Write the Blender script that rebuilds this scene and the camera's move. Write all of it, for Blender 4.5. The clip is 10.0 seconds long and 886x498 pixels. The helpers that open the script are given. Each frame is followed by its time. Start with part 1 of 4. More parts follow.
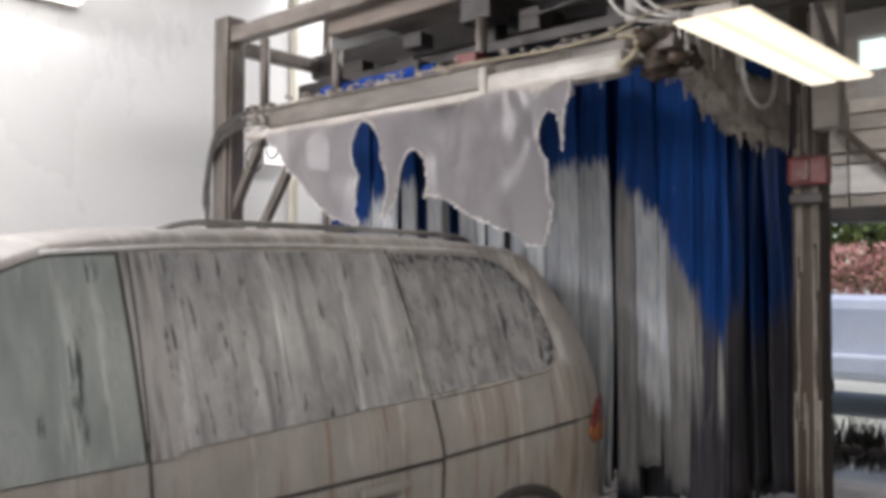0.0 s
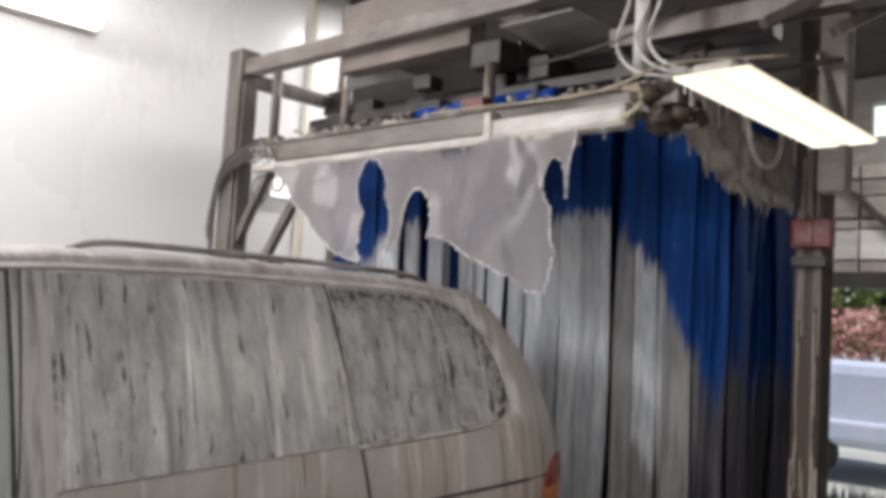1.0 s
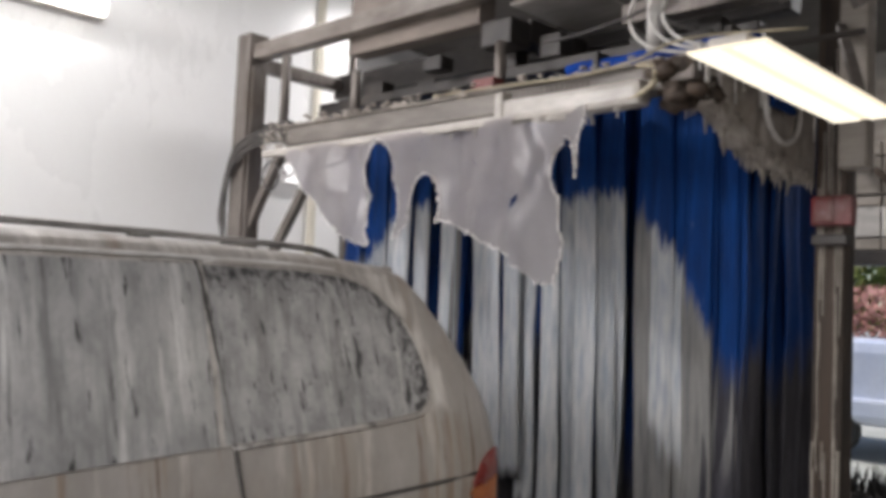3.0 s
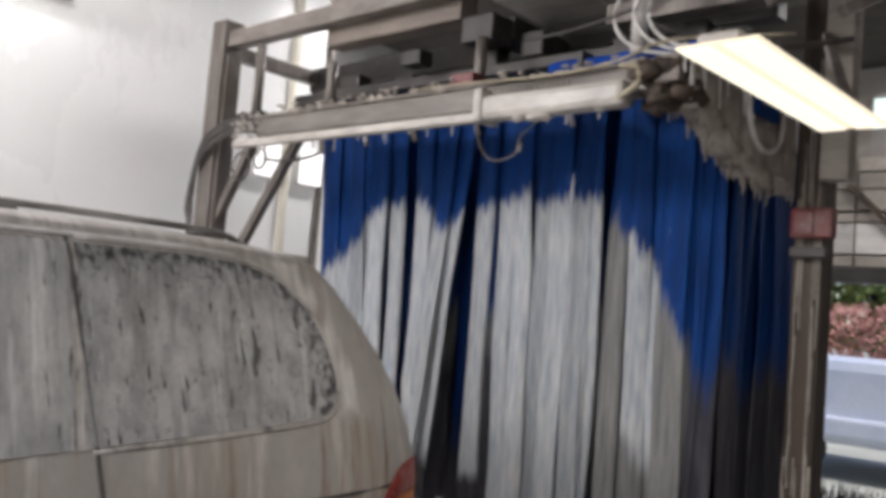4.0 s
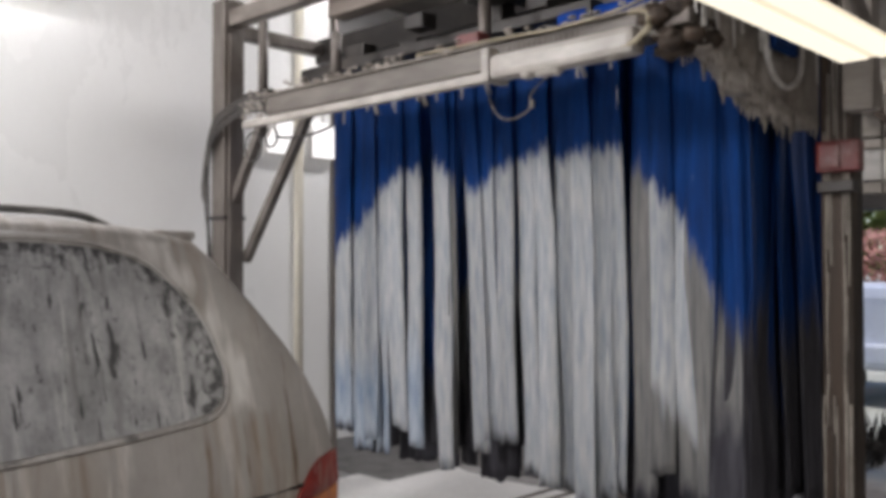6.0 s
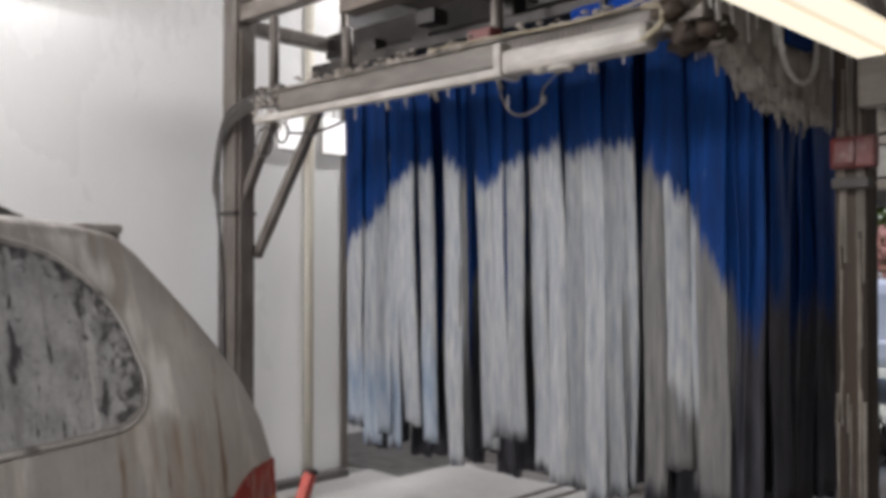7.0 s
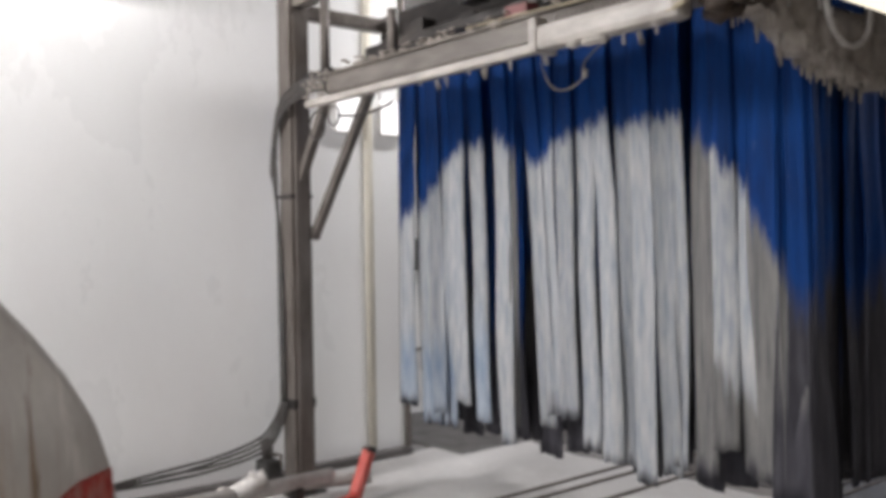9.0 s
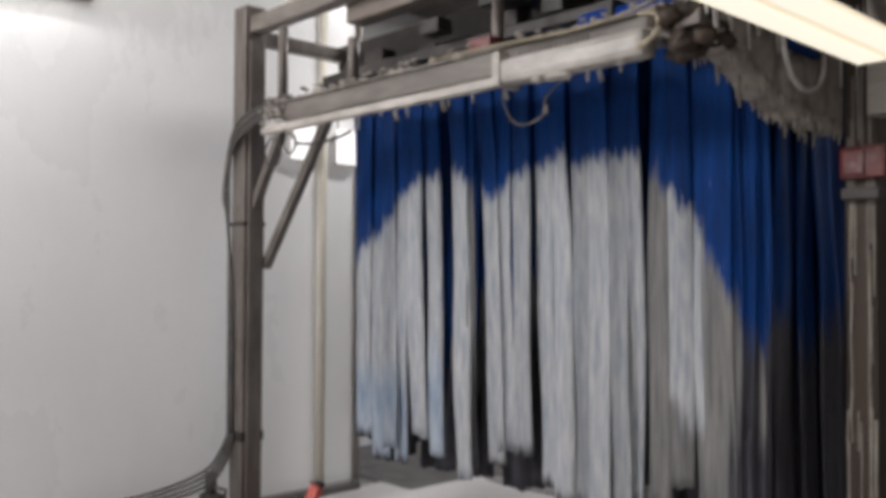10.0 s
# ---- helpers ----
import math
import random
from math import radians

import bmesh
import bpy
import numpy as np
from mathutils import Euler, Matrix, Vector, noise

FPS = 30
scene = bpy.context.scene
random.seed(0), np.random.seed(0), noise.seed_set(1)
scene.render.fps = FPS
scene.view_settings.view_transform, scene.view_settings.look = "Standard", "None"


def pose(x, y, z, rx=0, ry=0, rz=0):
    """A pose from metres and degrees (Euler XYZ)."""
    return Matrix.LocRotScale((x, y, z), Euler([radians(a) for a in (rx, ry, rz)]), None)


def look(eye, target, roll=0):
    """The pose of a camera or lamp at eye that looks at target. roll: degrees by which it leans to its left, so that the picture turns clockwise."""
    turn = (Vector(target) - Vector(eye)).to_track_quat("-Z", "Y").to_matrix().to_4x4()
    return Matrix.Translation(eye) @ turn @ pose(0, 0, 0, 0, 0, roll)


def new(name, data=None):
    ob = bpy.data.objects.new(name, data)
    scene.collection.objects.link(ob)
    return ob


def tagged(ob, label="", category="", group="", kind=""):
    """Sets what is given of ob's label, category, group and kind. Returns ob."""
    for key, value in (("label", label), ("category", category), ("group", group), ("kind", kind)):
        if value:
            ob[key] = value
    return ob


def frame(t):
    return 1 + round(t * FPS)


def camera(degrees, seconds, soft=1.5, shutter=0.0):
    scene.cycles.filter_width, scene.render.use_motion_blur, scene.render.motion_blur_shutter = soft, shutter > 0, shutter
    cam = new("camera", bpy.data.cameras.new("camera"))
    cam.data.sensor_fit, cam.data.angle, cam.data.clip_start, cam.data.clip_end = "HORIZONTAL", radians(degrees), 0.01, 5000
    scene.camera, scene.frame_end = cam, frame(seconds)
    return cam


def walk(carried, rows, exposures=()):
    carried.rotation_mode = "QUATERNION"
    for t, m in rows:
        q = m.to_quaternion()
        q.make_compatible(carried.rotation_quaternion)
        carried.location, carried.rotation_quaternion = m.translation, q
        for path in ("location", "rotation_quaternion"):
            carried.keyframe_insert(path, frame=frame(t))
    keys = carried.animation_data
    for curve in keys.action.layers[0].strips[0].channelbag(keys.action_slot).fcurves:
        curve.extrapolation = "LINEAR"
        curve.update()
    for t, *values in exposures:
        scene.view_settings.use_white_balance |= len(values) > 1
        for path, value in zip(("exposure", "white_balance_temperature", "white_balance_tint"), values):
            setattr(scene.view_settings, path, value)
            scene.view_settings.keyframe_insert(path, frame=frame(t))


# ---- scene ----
cam = camera(52.86, 10.0, soft=4.5, shutter=0.5)
walk(cam, [
    (0.0, pose(5.064, -3.427, 1.575, 92.05, -0.18, 42.30)),
    (0.5, pose(5.068, -3.405, 1.574, 91.97, -0.45, 42.07)),
    (1.0, pose(5.098, -3.354, 1.585, 94.69, -3.46, 42.92)),
    (1.5, pose(5.130, -3.316, 1.579, 92.85, -2.37, 47.39)),
    (2.0, pose(5.129, -3.295, 1.576, 93.75, -2.56, 46.23)),
    (2.5, pose(5.117, -3.315, 1.602, 93.50, -1.72, 45.01)),
    (4.0, pose(4.994, -3.196, 1.578, 93.92, -4.70, 42.26)),
    (4.5, pose(5.006, -3.180, 1.600, 92.14, -1.93, 41.25)),
    (5.0, pose(4.997, -3.163, 1.605, 91.27, -1.18, 40.86)),
    (5.5, pose(4.983, -3.150, 1.616, 91.49, -0.09, 43.09)),
    (7.0, pose(4.957, -3.150, 1.623, 90.86, -0.06, 44.63)),
    (7.5, pose(4.977, -3.138, 1.621, 90.21, -1.77, 44.88)),
    (8.0, pose(5.126, -3.087, 1.615, 89.00, -0.86, 50.75)),
    (8.5, pose(5.155, -3.029, 1.616, 88.33, 1.78, 52.73)),
    (9.0, pose(5.105, -2.982, 1.620, 89.58, 0.91, 50.36)),
    (9.5, pose(5.059, -3.002, 1.611, 89.38, 0.65, 47.75)),
    (10.0, pose(5.033, -3.001, 1.622, 91.60, -0.31, 46.82)),
], exposures=[(t, e + 0.15, 6500, 12) for t, e in ((0, 0.34), (0.5, 0.34), (1, 0.45), (1.5, 0.23), (2, 0.22), (2.5, 0.34), (4, 0.28), (5, 0.27), (7.0, 0.06), (7.5, 0.13), (8.0, 0.30), (8.5, 0.34), (9.0, 0.28), (9.5, 0.2), (10, 0.02))])

# ---- light ----
SUN_DIR = Vector((0.52, -0.14, 0.84)).normalized()
world = bpy.data.worlds.new("sky")
world.use_nodes = True
scene.world = world
wn = world.node_tree
sky = wn.nodes.new("ShaderNodeTexSky")
sky.sky_type = "NISHITA"
sky.sun_disc = False
sky.sun_elevation = math.asin(SUN_DIR.z)
sky.sun_rotation = math.atan2(SUN_DIR.x, SUN_DIR.y)
wn.links.new(sky.outputs[0], wn.nodes["Background"].inputs[0])
wn.nodes["Background"].inputs[1].default_value = 0.12


def lamp(name, kind, m, power, color=(1, 1, 1), size=(1, 1), angle=0.01):
    d = bpy.data.lights.new(name, kind)
    d.energy, d.color = power, color
    if kind == "AREA":
        d.shape, d.size, d.size_y = "RECTANGLE", size[0], size[1]
    if kind == "SUN":
        d.angle = angle
    ob = new(name, d)
    ob.matrix_world = m
    return ob


lamp("sun", "SUN", look(SUN_DIR * 20, (0, 0, 0)), 3.0, (1, 0.95, 0.88))
# daylight that comes in through the open exit of the tunnel
lamp("exit_daylight", "AREA", look((2.6, -6.9, 1.9), (2.0, 0, 1.6)), 82, (1.0, 0.985, 0.99), (5.8, 2.1))
# unseen ceiling tubes; the last three added to brighten car, recess and end wall
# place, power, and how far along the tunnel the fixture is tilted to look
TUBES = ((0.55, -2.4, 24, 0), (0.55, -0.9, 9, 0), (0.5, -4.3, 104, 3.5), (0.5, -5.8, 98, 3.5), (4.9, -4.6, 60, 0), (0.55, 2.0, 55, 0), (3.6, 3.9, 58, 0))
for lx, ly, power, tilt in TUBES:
    lamp("unseen_tube", "AREA", look((lx, ly, 3.98 if tilt else 4.08), (lx, ly + tilt, 0)), power, (1, 0.985, 0.985), (0.2, 1.2))
lamp("hanging_tube", "AREA", look((3.94, -0.53, 2.31), (3.94, -0.53, 0)), 8, (1, 0.95, 0.85), (0.2, 1.0))
scene.view_settings.exposure = 0.0


# ---- materials ----
def mat(name, c1, c2, scale=4.0, rough=0.5, metal=0.0, bump=0.15, stretch=(1, 1, 1), fine=30.0, lo=0.35, hi=0.65,
        c3=None, scale3=1.2, lo3=0.5, hi3=0.7, stretch3=(1, 1, 1), rand=0.0, rough_var=0.15, spec=0.5, grain=0.18, layers=(), extra=()):
    """Two colours mixed by a stretched noise, a third in large patches, fine grain and relief."""
    m = bpy.data.materials.new(name)
    m.use_nodes = True
    nt = m.node_tree
    N, L = nt.nodes, nt.links
    b = N["Principled BSDF"]
    tc = N.new("ShaderNodeTexCoord")

    def noise_tex(s, st, detail=6):
        mp = N.new("ShaderNodeMapping")
        mp.inputs["Scale"].default_value = st
        L.new(tc.outputs["Object"], mp.inputs[0])
        n = N.new("ShaderNodeTexNoise")
        n.inputs["Scale"].default_value = s
        n.inputs["Detail"].default_value = detail
        n.inputs["Roughness"].default_value = 0.62
        L.new(mp.outputs[0], n.inputs["Vector"])
        return n

    def remap(sock, a, z):
        r = N.new("ShaderNodeMapRange")
        r.inputs["From Min"].default_value, r.inputs["From Max"].default_value = a, z
        L.new(sock, r.inputs["Value"])
        return r.outputs[0]

    def mix(f, a, z, mode="MIX"):
        x = N.new("ShaderNodeMix")
        x.data_type, x.blend_type = "RGBA", mode
        if isinstance(f, float):
            x.inputs[0].default_value = f
        else:
            L.new(f, x.inputs[0])
        for sock, v in ((x.inputs[6], a), (x.inputs[7], z)):
            if isinstance(v, tuple):
                sock.default_value = (*v, 1)
            else:
                L.new(v, sock)
        return x.outputs[2]

    n1 = noise_tex(scale, stretch)
    col = mix(remap(n1.outputs[0], lo, hi), c1, c2)
    if c3:
        n3 = noise_tex(scale3, stretch3)
        col = mix(remap(n3.outputs[0], lo3, hi3), col, c3)
    for ce, se, st, a, z in extra:
        col = mix(remap(noise_tex(se, st).outputs[0], a, z), col, ce)
    for attr, ca, cb, st, spread in layers:
        at = N.new("ShaderNodeAttribute")
        at.attribute_name = attr
        ns = noise_tex(6, st, 8)
        ad = N.new("ShaderNodeMath")
        ad.operation = "MULTIPLY_ADD"
        ad.inputs[1].default_value = spread
        L.new(ns.outputs[0], ad.inputs[0])
        L.new(at.outputs["Fac"], ad.inputs[2])
        col = mix(remap(ad.outputs[0], spread / 2 + 0.3, spread / 2 + 0.7), col, mix(remap(noise_tex(8, st).outputs[0], 0.35, 0.65), ca, cb))
    nf = noise_tex(fine, stretch, 3)
    g = N.new("ShaderNodeMapRange")
    g.inputs["To Min"].default_value, g.inputs["To Max"].default_value = 1 - grain, 1 + grain
    L.new(nf.outputs[0], g.inputs["Value"])
    grey = N.new("ShaderNodeCombineColor")
    for i in range(3):
        L.new(g.outputs[0], grey.inputs[i])
    col = mix(1.0, col, grey.outputs[0], "MULTIPLY")
    if rand:
        oi = N.new("ShaderNodeObjectInfo")
        r = N.new("ShaderNodeMapRange")
        r.inputs["To Min"].default_value, r.inputs["To Max"].default_value = 1 - rand, 1 + rand
        L.new(oi.outputs["Random"], r.inputs["Value"])
        gr = N.new("ShaderNodeCombineColor")
        for i in range(3):
            L.new(r.outputs[0], gr.inputs[i])
        col = mix(1.0, col, gr.outputs[0], "MULTIPLY")
    L.new(col, b.inputs["Base Color"])
    rr = N.new("ShaderNodeMapRange")
    rr.inputs["To Min"].default_value, rr.inputs["To Max"].default_value = max(0.02, rough - rough_var), min(1, rough + rough_var)
    L.new(n1.outputs[0], rr.inputs["Value"])
    L.new(rr.outputs[0], b.inputs["Roughness"])
    b.inputs["Metallic"].default_value = metal
    b.inputs["Specular IOR Level"].default_value = spec
    if bump:
        bp = N.new("ShaderNodeBump")
        bp.inputs["Strength"].default_value = bump
        bp.inputs["Distance"].default_value = 0.02
        s = N.new("ShaderNodeMath")
        s.operation = "ADD"
        L.new(n1.outputs[0], s.inputs[0])
        L.new(nf.outputs[0], s.inputs[1])
        L.new(s.outputs[0], bp.inputs["Height"])
        L.new(bp.outputs[0], b.inputs["Normal"])
    return m


def glow(name, color, strength):
    m = bpy.data.materials.new(name)
    m.use_nodes = True
    b = m.node_tree.nodes["Principled BSDF"]
    b.inputs["Base Color"].default_value = (*[0.3 * c for c in color], 1)
    b.inputs["Emission Color"].default_value = (*color, 1)
    b.inputs["Emission Strength"].default_value = strength
    return m


M_WALL = mat("wet_white_panel", (0.86, 0.86, 0.85), (0.81, 0.80, 0.79), 0.8, 0.30, bump=0.02, grain=0.02, stretch=(1, 1, 0.5), c3=(0.74, 0.72, 0.69), scale3=0.7, lo3=0.55, hi3=0.85)
M_TRIM = mat("cream_trim", (0.74, 0.70, 0.60), (0.60, 0.56, 0.47), 5, 0.4, stretch=(1, 1, 0.2))
M_STEEL = mat("dirty_galvanised_steel", (0.195, 0.172, 0.155), (0.115, 0.098, 0.086), 5, 0.45, metal=0.35, stretch=(2, 2, 0.4), c3=(0.10, 0.08, 0.065), scale3=3, lo3=0.52, hi3=0.72)
M_RAIL = mat("soapy_beige_steel", (0.22, 0.195, 0.172), (0.135, 0.116, 0.10), 6, 0.5, metal=0.1, stretch=(0.5, 1, 1), c3=(0.105, 0.085, 0.07), scale3=6, lo3=0.47, hi3=0.7, stretch3=(0.4, 1, 1.5))
M_CHANNEL = mat("soap_streaked_channel", (0.165, 0.146, 0.128), (0.095, 0.082, 0.071), 6, 0.5, metal=0.1, stretch=(0.4, 1, 1.6), c3=(0.26, 0.235, 0.21), scale3=5, lo3=0.56, hi3=0.75, stretch3=(0.3, 1, 2.2))
M_DARK = mat("dark_greasy_steel", (0.040, 0.034, 0.031), (0.020, 0.018, 0.017), 6, 0.5, metal=0.2, c3=(0.085, 0.07, 0.058), scale3=3, lo3=0.56, hi3=0.75)
M_GRIME = mat("brown_grimy_steel", (0.060, 0.037, 0.023), (0.022, 0.015, 0.010), 6, 0.65, stretch=(3, 3, 0.2), c3=(0.16, 0.12, 0.09), scale3=5, lo3=0.65, hi3=0.74, stretch3=(2, 2, 0.2))
M_BOARD = mat("brown_stained_board", (0.20, 0.165, 0.14), (0.11, 0.09, 0.076), 3, 0.7, stretch=(0.4, 2, 1))
M_TROUGH = mat("white_plastic_trough", (0.47, 0.44, 0.40), (0.30, 0.275, 0.245), 7, 0.35, stretch=(0.4, 1, 1))
M_FOAM = mat("white_foam", (0.78, 0.77, 0.76), (0.60, 0.58, 0.56), 14, 0.6, bump=0.5, fine=70)
M_DIRTYFOAM = mat("dirty_beige_foam", (0.43, 0.39, 0.345), (0.26, 0.23, 0.20), 9, 0.6, bump=0.6, fine=60, c3=(0.20, 0.17, 0.14), scale3=4, lo3=0.5, hi3=0.75)
M_FILM = mat("lilac_soap_film", (0.40, 0.37, 0.365), (0.25, 0.232, 0.24), 1.8, 0.22, bump=0.06, stretch=(1, 1, 0.5), c3=(0.50, 0.47, 0.46), scale3=2.2, lo3=0.5, hi3=0.8)
# the film is thin enough to let part of the light straight through
fn = M_FILM.node_tree
clear = fn.nodes.new("ShaderNodeBsdfTransparent")
both = fn.nodes.new("ShaderNodeMixShader")
haze = fn.nodes.new("ShaderNodeBsdfTranslucent")
haze.inputs[0].default_value = (0.85, 0.82, 0.82, 1)
half = fn.nodes.new("ShaderNodeMixShader")
half.inputs[0].default_value = 0.55
both.inputs[0].default_value = 0.36
fn.links.new(fn.nodes["Principled BSDF"].outputs[0], half.inputs[1])
fn.links.new(haze.outputs[0], half.inputs[2])
fn.links.new(half.outputs[0], both.inputs[1])
fn.links.new(clear.outputs[0], both.inputs[2])
fn.links.new(both.outputs[0], fn.nodes["Material Output"].inputs[0])
M_CLOTH = mat("wet_blue_felt", (0.002, 0.020, 0.095), (0.003, 0.042, 0.19), 5, 0.7, bump=0.35, stretch=(2, 2, 0.25), fine=90, c3=(0.003, 0.010, 0.05), scale3=4, lo3=0.52, hi3=0.78, stretch3=(2, 2, 0.4), rand=0.2, spec=0.15, layers=(
                ("soap", (0.44, 0.44, 0.44), (0.255, 0.285, 0.325), (5.5, 5.5, 0.7), 1.7),
                ("veil", (0.43, 0.47, 0.52), (0.17, 0.23, 0.32), (2.0, 2.0, 0.35), 1.2),
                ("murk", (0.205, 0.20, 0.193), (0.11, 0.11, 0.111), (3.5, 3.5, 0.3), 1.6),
                # dark wet tips, and the painted shade of the back rows
                ("grime_shade", (0.030, 0.029, 0.036), (0.066, 0.064, 0.074), (2.2, 2.2, 0.3), 1.2)))
M_FELT = mat("dry_blue_felt", (0.003, 0.032, 0.20), (0.004, 0.05, 0.29), 12, 0.8, bump=0.3, spec=0.1)
M_PAINT = mat("soapy_beige_car_paint", (0.44, 0.415, 0.39), (0.32, 0.297, 0.273), 4, 0.38, bump=0.07, grain=0.10, stretch=(0.3, 1.4, 0.7), fine=45, lo=0.3, hi=0.7, c3=(0.37, 0.33, 0.29), scale3=2.6, lo3=0.5, hi3=0.72, stretch3=(0.5, 1.2, 0.9),
              extra=(((0.74, 0.71, 0.67), 5, (0.2, 2.2, 0.25), 0.56, 0.74), ((0.29, 0.225, 0.17), 4, (0.2, 1.7, 0.28), 0.58, 0.78), ((0.17, 0.125, 0.09), 9, (0.2, 2.4, 0.2), 0.64, 0.72)),
              layers=(("runs", (0.20, 0.145, 0.10), (0.36, 0.29, 0.225), (0.2, 3.4, 0.22), 2.6), ("rinse", (0.70, 0.68, 0.65), (0.58, 0.55, 0.52), (0.2, 4.0, 0.5), 1.6)))
M_GLASS = mat("suds_on_dark_glass", (0.46, 0.455, 0.455), (0.22, 0.219, 0.221), 7, 0.35, bump=0.16, stretch=(0.05, 2, 1.3), fine=55, lo=0.34, hi=0.68, grain=0.26,
              extra=(((0.74, 0.73, 0.71), 7, (0.05, 2.2, 0.22), 0.56, 0.74), ((0.20, 0.197, 0.193), 8, (0.05, 2.6, 0.30), 0.52, 0.70),
                     ((0.045, 0.045, 0.047), 17, (0.05, 2.4, 0.45), 0.59, 0.645)),
              layers=(("bare", (0.03, 0.03, 0.033), (0.09, 0.088, 0.09), (0.05, 6.5, 5.0), 3.0),))
# the rear door glass: a lighter version of the quarter glass
M_GLASS_R = mat("lighter_suds_on_glass", (0.47, 0.468, 0.463), (0.27, 0.27, 0.268), 7, 0.32, bump=0.14, stretch=(0.05, 2, 0.9), fine=55, lo=0.34, hi=0.68, grain=0.24,
                extra=(((0.74, 0.735, 0.72), 7, (0.05, 2.2, 0.2), 0.54, 0.72), ((0.21, 0.212, 0.21), 8, (0.05, 2.8, 0.22), 0.52, 0.70), ((0.11, 0.108, 0.105), 5, (0.05, 3.2, 0.13), 0.60, 0.72), ((0.05, 0.05, 0.05), 16, (0.05, 2.6, 0.42), 0.595, 0.65)))
M_GLASS_F = mat("suds_on_green_glass", (0.40, 0.43, 0.408), (0.26, 0.288, 0.272), 5, 0.3, bump=0.08, stretch=(0.05, 2, 0.6), fine=40, grain=0.22,
                extra=(((0.66, 0.69, 0.66), 6, (0.05, 2.2, 0.2), 0.56, 0.72), ((0.07, 0.09, 0.085), 12, (0.05, 2.2, 0.3), 0.61, 0.69)))
M_SEAL = mat("black_rubber", (0.035, 0.033, 0.033), (0.075, 0.07, 0.065), 20, 0.5)
M_BEAD = mat("soapy_window_bead", (0.56, 0.535, 0.505), (0.40, 0.37, 0.345), 7, 0.4, bump=0.05, stretch=(1, 1, 1), c3=(0.09, 0.085, 0.08), scale3=8, lo3=0.52, hi3=0.66)
M_PILLAR = mat("streaked_black_pillar", (0.44, 0.425, 0.41), (0.08, 0.075, 0.07), 8, 0.4, stretch=(0.1, 3, 0.22), lo=0.46, hi=0.64)
M_RAILBAR = mat("foamy_grey_bar", (0.36, 0.345, 0.33), (0.09, 0.087, 0.083), 9, 0.4, stretch=(1, 0.3, 1), lo=0.42, hi=0.6)
M_RED = mat("red_lens", (0.32, 0.045, 0.035), (0.19, 0.028, 0.026), 8, 0.25, bump=0.1, extra=(((0.33, 0.21, 0.18), 9, (0.2, 2, 0.4), 0.48, 0.66),))
M_ORANGE = mat("amber_lens", (0.62, 0.21, 0.06), (0.40, 0.12, 0.05), 8, 0.25, bump=0.1, extra=(((0.20, 0.11, 0.07), 11, (0.2, 3, 0.3), 0.52, 0.66),))
M_TYRE = mat("tyre_rubber", (0.02, 0.02, 0.02), (0.035, 0.033, 0.03), 20, 0.8)
M_RIM = mat("alloy", (0.5, 0.5, 0.5), (0.4, 0.4, 0.4), 9, 0.3, metal=0.9)
M_HOSE = mat("black_hose", (0.035, 0.032, 0.032), (0.075, 0.067, 0.06), 12, 0.45)
M_WIRE = mat("yellowed_wire", (0.42, 0.37, 0.26), (0.24, 0.20, 0.14), 12, 0.5)
M_REDPAINT = mat("worn_red_paint", (0.60, 0.10, 0.075), (0.45, 0.07, 0.055), 9, 0.5, c3=(0.35, 0.24, 0.22), scale3=7, lo3=0.6, hi3=0.75)
M_REDBOX = mat("soapy_red_plastic", (0.17, 0.018, 0.018), (0.10, 0.025, 0.022), 9, 0.45, stretch=(1, 1, 0.4), c3=(0.30, 0.20, 0.18), scale3=6, lo3=0.55, hi3=0.75)
M_FLOOR = mat("suds_on_concrete", (0.53, 0.515, 0.50), (0.40, 0.385, 0.37), 2.2, 0.35, bump=0.25, fine=25, c3=(0.63, 0.615, 0.60), scale3=1.1, lo3=0.42, hi3=0.6)
M_WETFLOOR = mat("wet_grey_concrete", (0.26, 0.245, 0.235), (0.17, 0.16, 0.152), 2.2, 0.17, rough_var=0.1, bump=0.12, fine=25, c3=(0.38, 0.365, 0.35), scale3=1.1, lo3=0.5, hi3=0.7)
M_DARKGREY = mat("dark_grey_surface", (0.115, 0.105, 0.10), (0.07, 0.064, 0.062), 5, 0.4, bump=0.3)
M_CEIL = mat("grimy_ceiling", (0.11, 0.098, 0.088), (0.07, 0.062, 0.055), 2, 0.8)
M_CLAD = mat("soapy_grey_cladding", (0.37, 0.33, 0.29), (0.22, 0.195, 0.168), 3, 0.6, stretch=(0.6, 1, 2), rand=0.25, c3=(0.44, 0.41, 0.375), scale3=3, lo3=0.55, hi3=0.8)
M_PANEL = mat("pale_soapy_panel", (0.60, 0.575, 0.54), (0.44, 0.42, 0.39), 3, 0.5, stretch=(0.6, 1, 2), rand=0.2, c3=(0.30, 0.27, 0.24), scale3=4, lo3=0.55, hi3=0.75)
M_BLOCK = mat("grimy_painted_block", (0.34, 0.32, 0.30), (0.25, 0.235, 0.215), 2, 0.7)
M_CONC = mat("sunlit_concrete", (0.42, 0.43, 0.40), (0.33, 0.34, 0.31), 1.5, 0.8)
M_HEDGE = mat("red_brown_hedge_leaf", (0.42, 0.19, 0.16), (0.27, 0.14, 0.12), 4, 0.7, rand=0.3)
M_LEAF = mat("sunlit_leaf", (0.34, 0.36, 0.11), (0.16, 0.22, 0.06), 3, 0.6)
M_BARK = mat("bark", (0.12, 0.09, 0.07), (0.07, 0.05, 0.04), 8, 0.9)
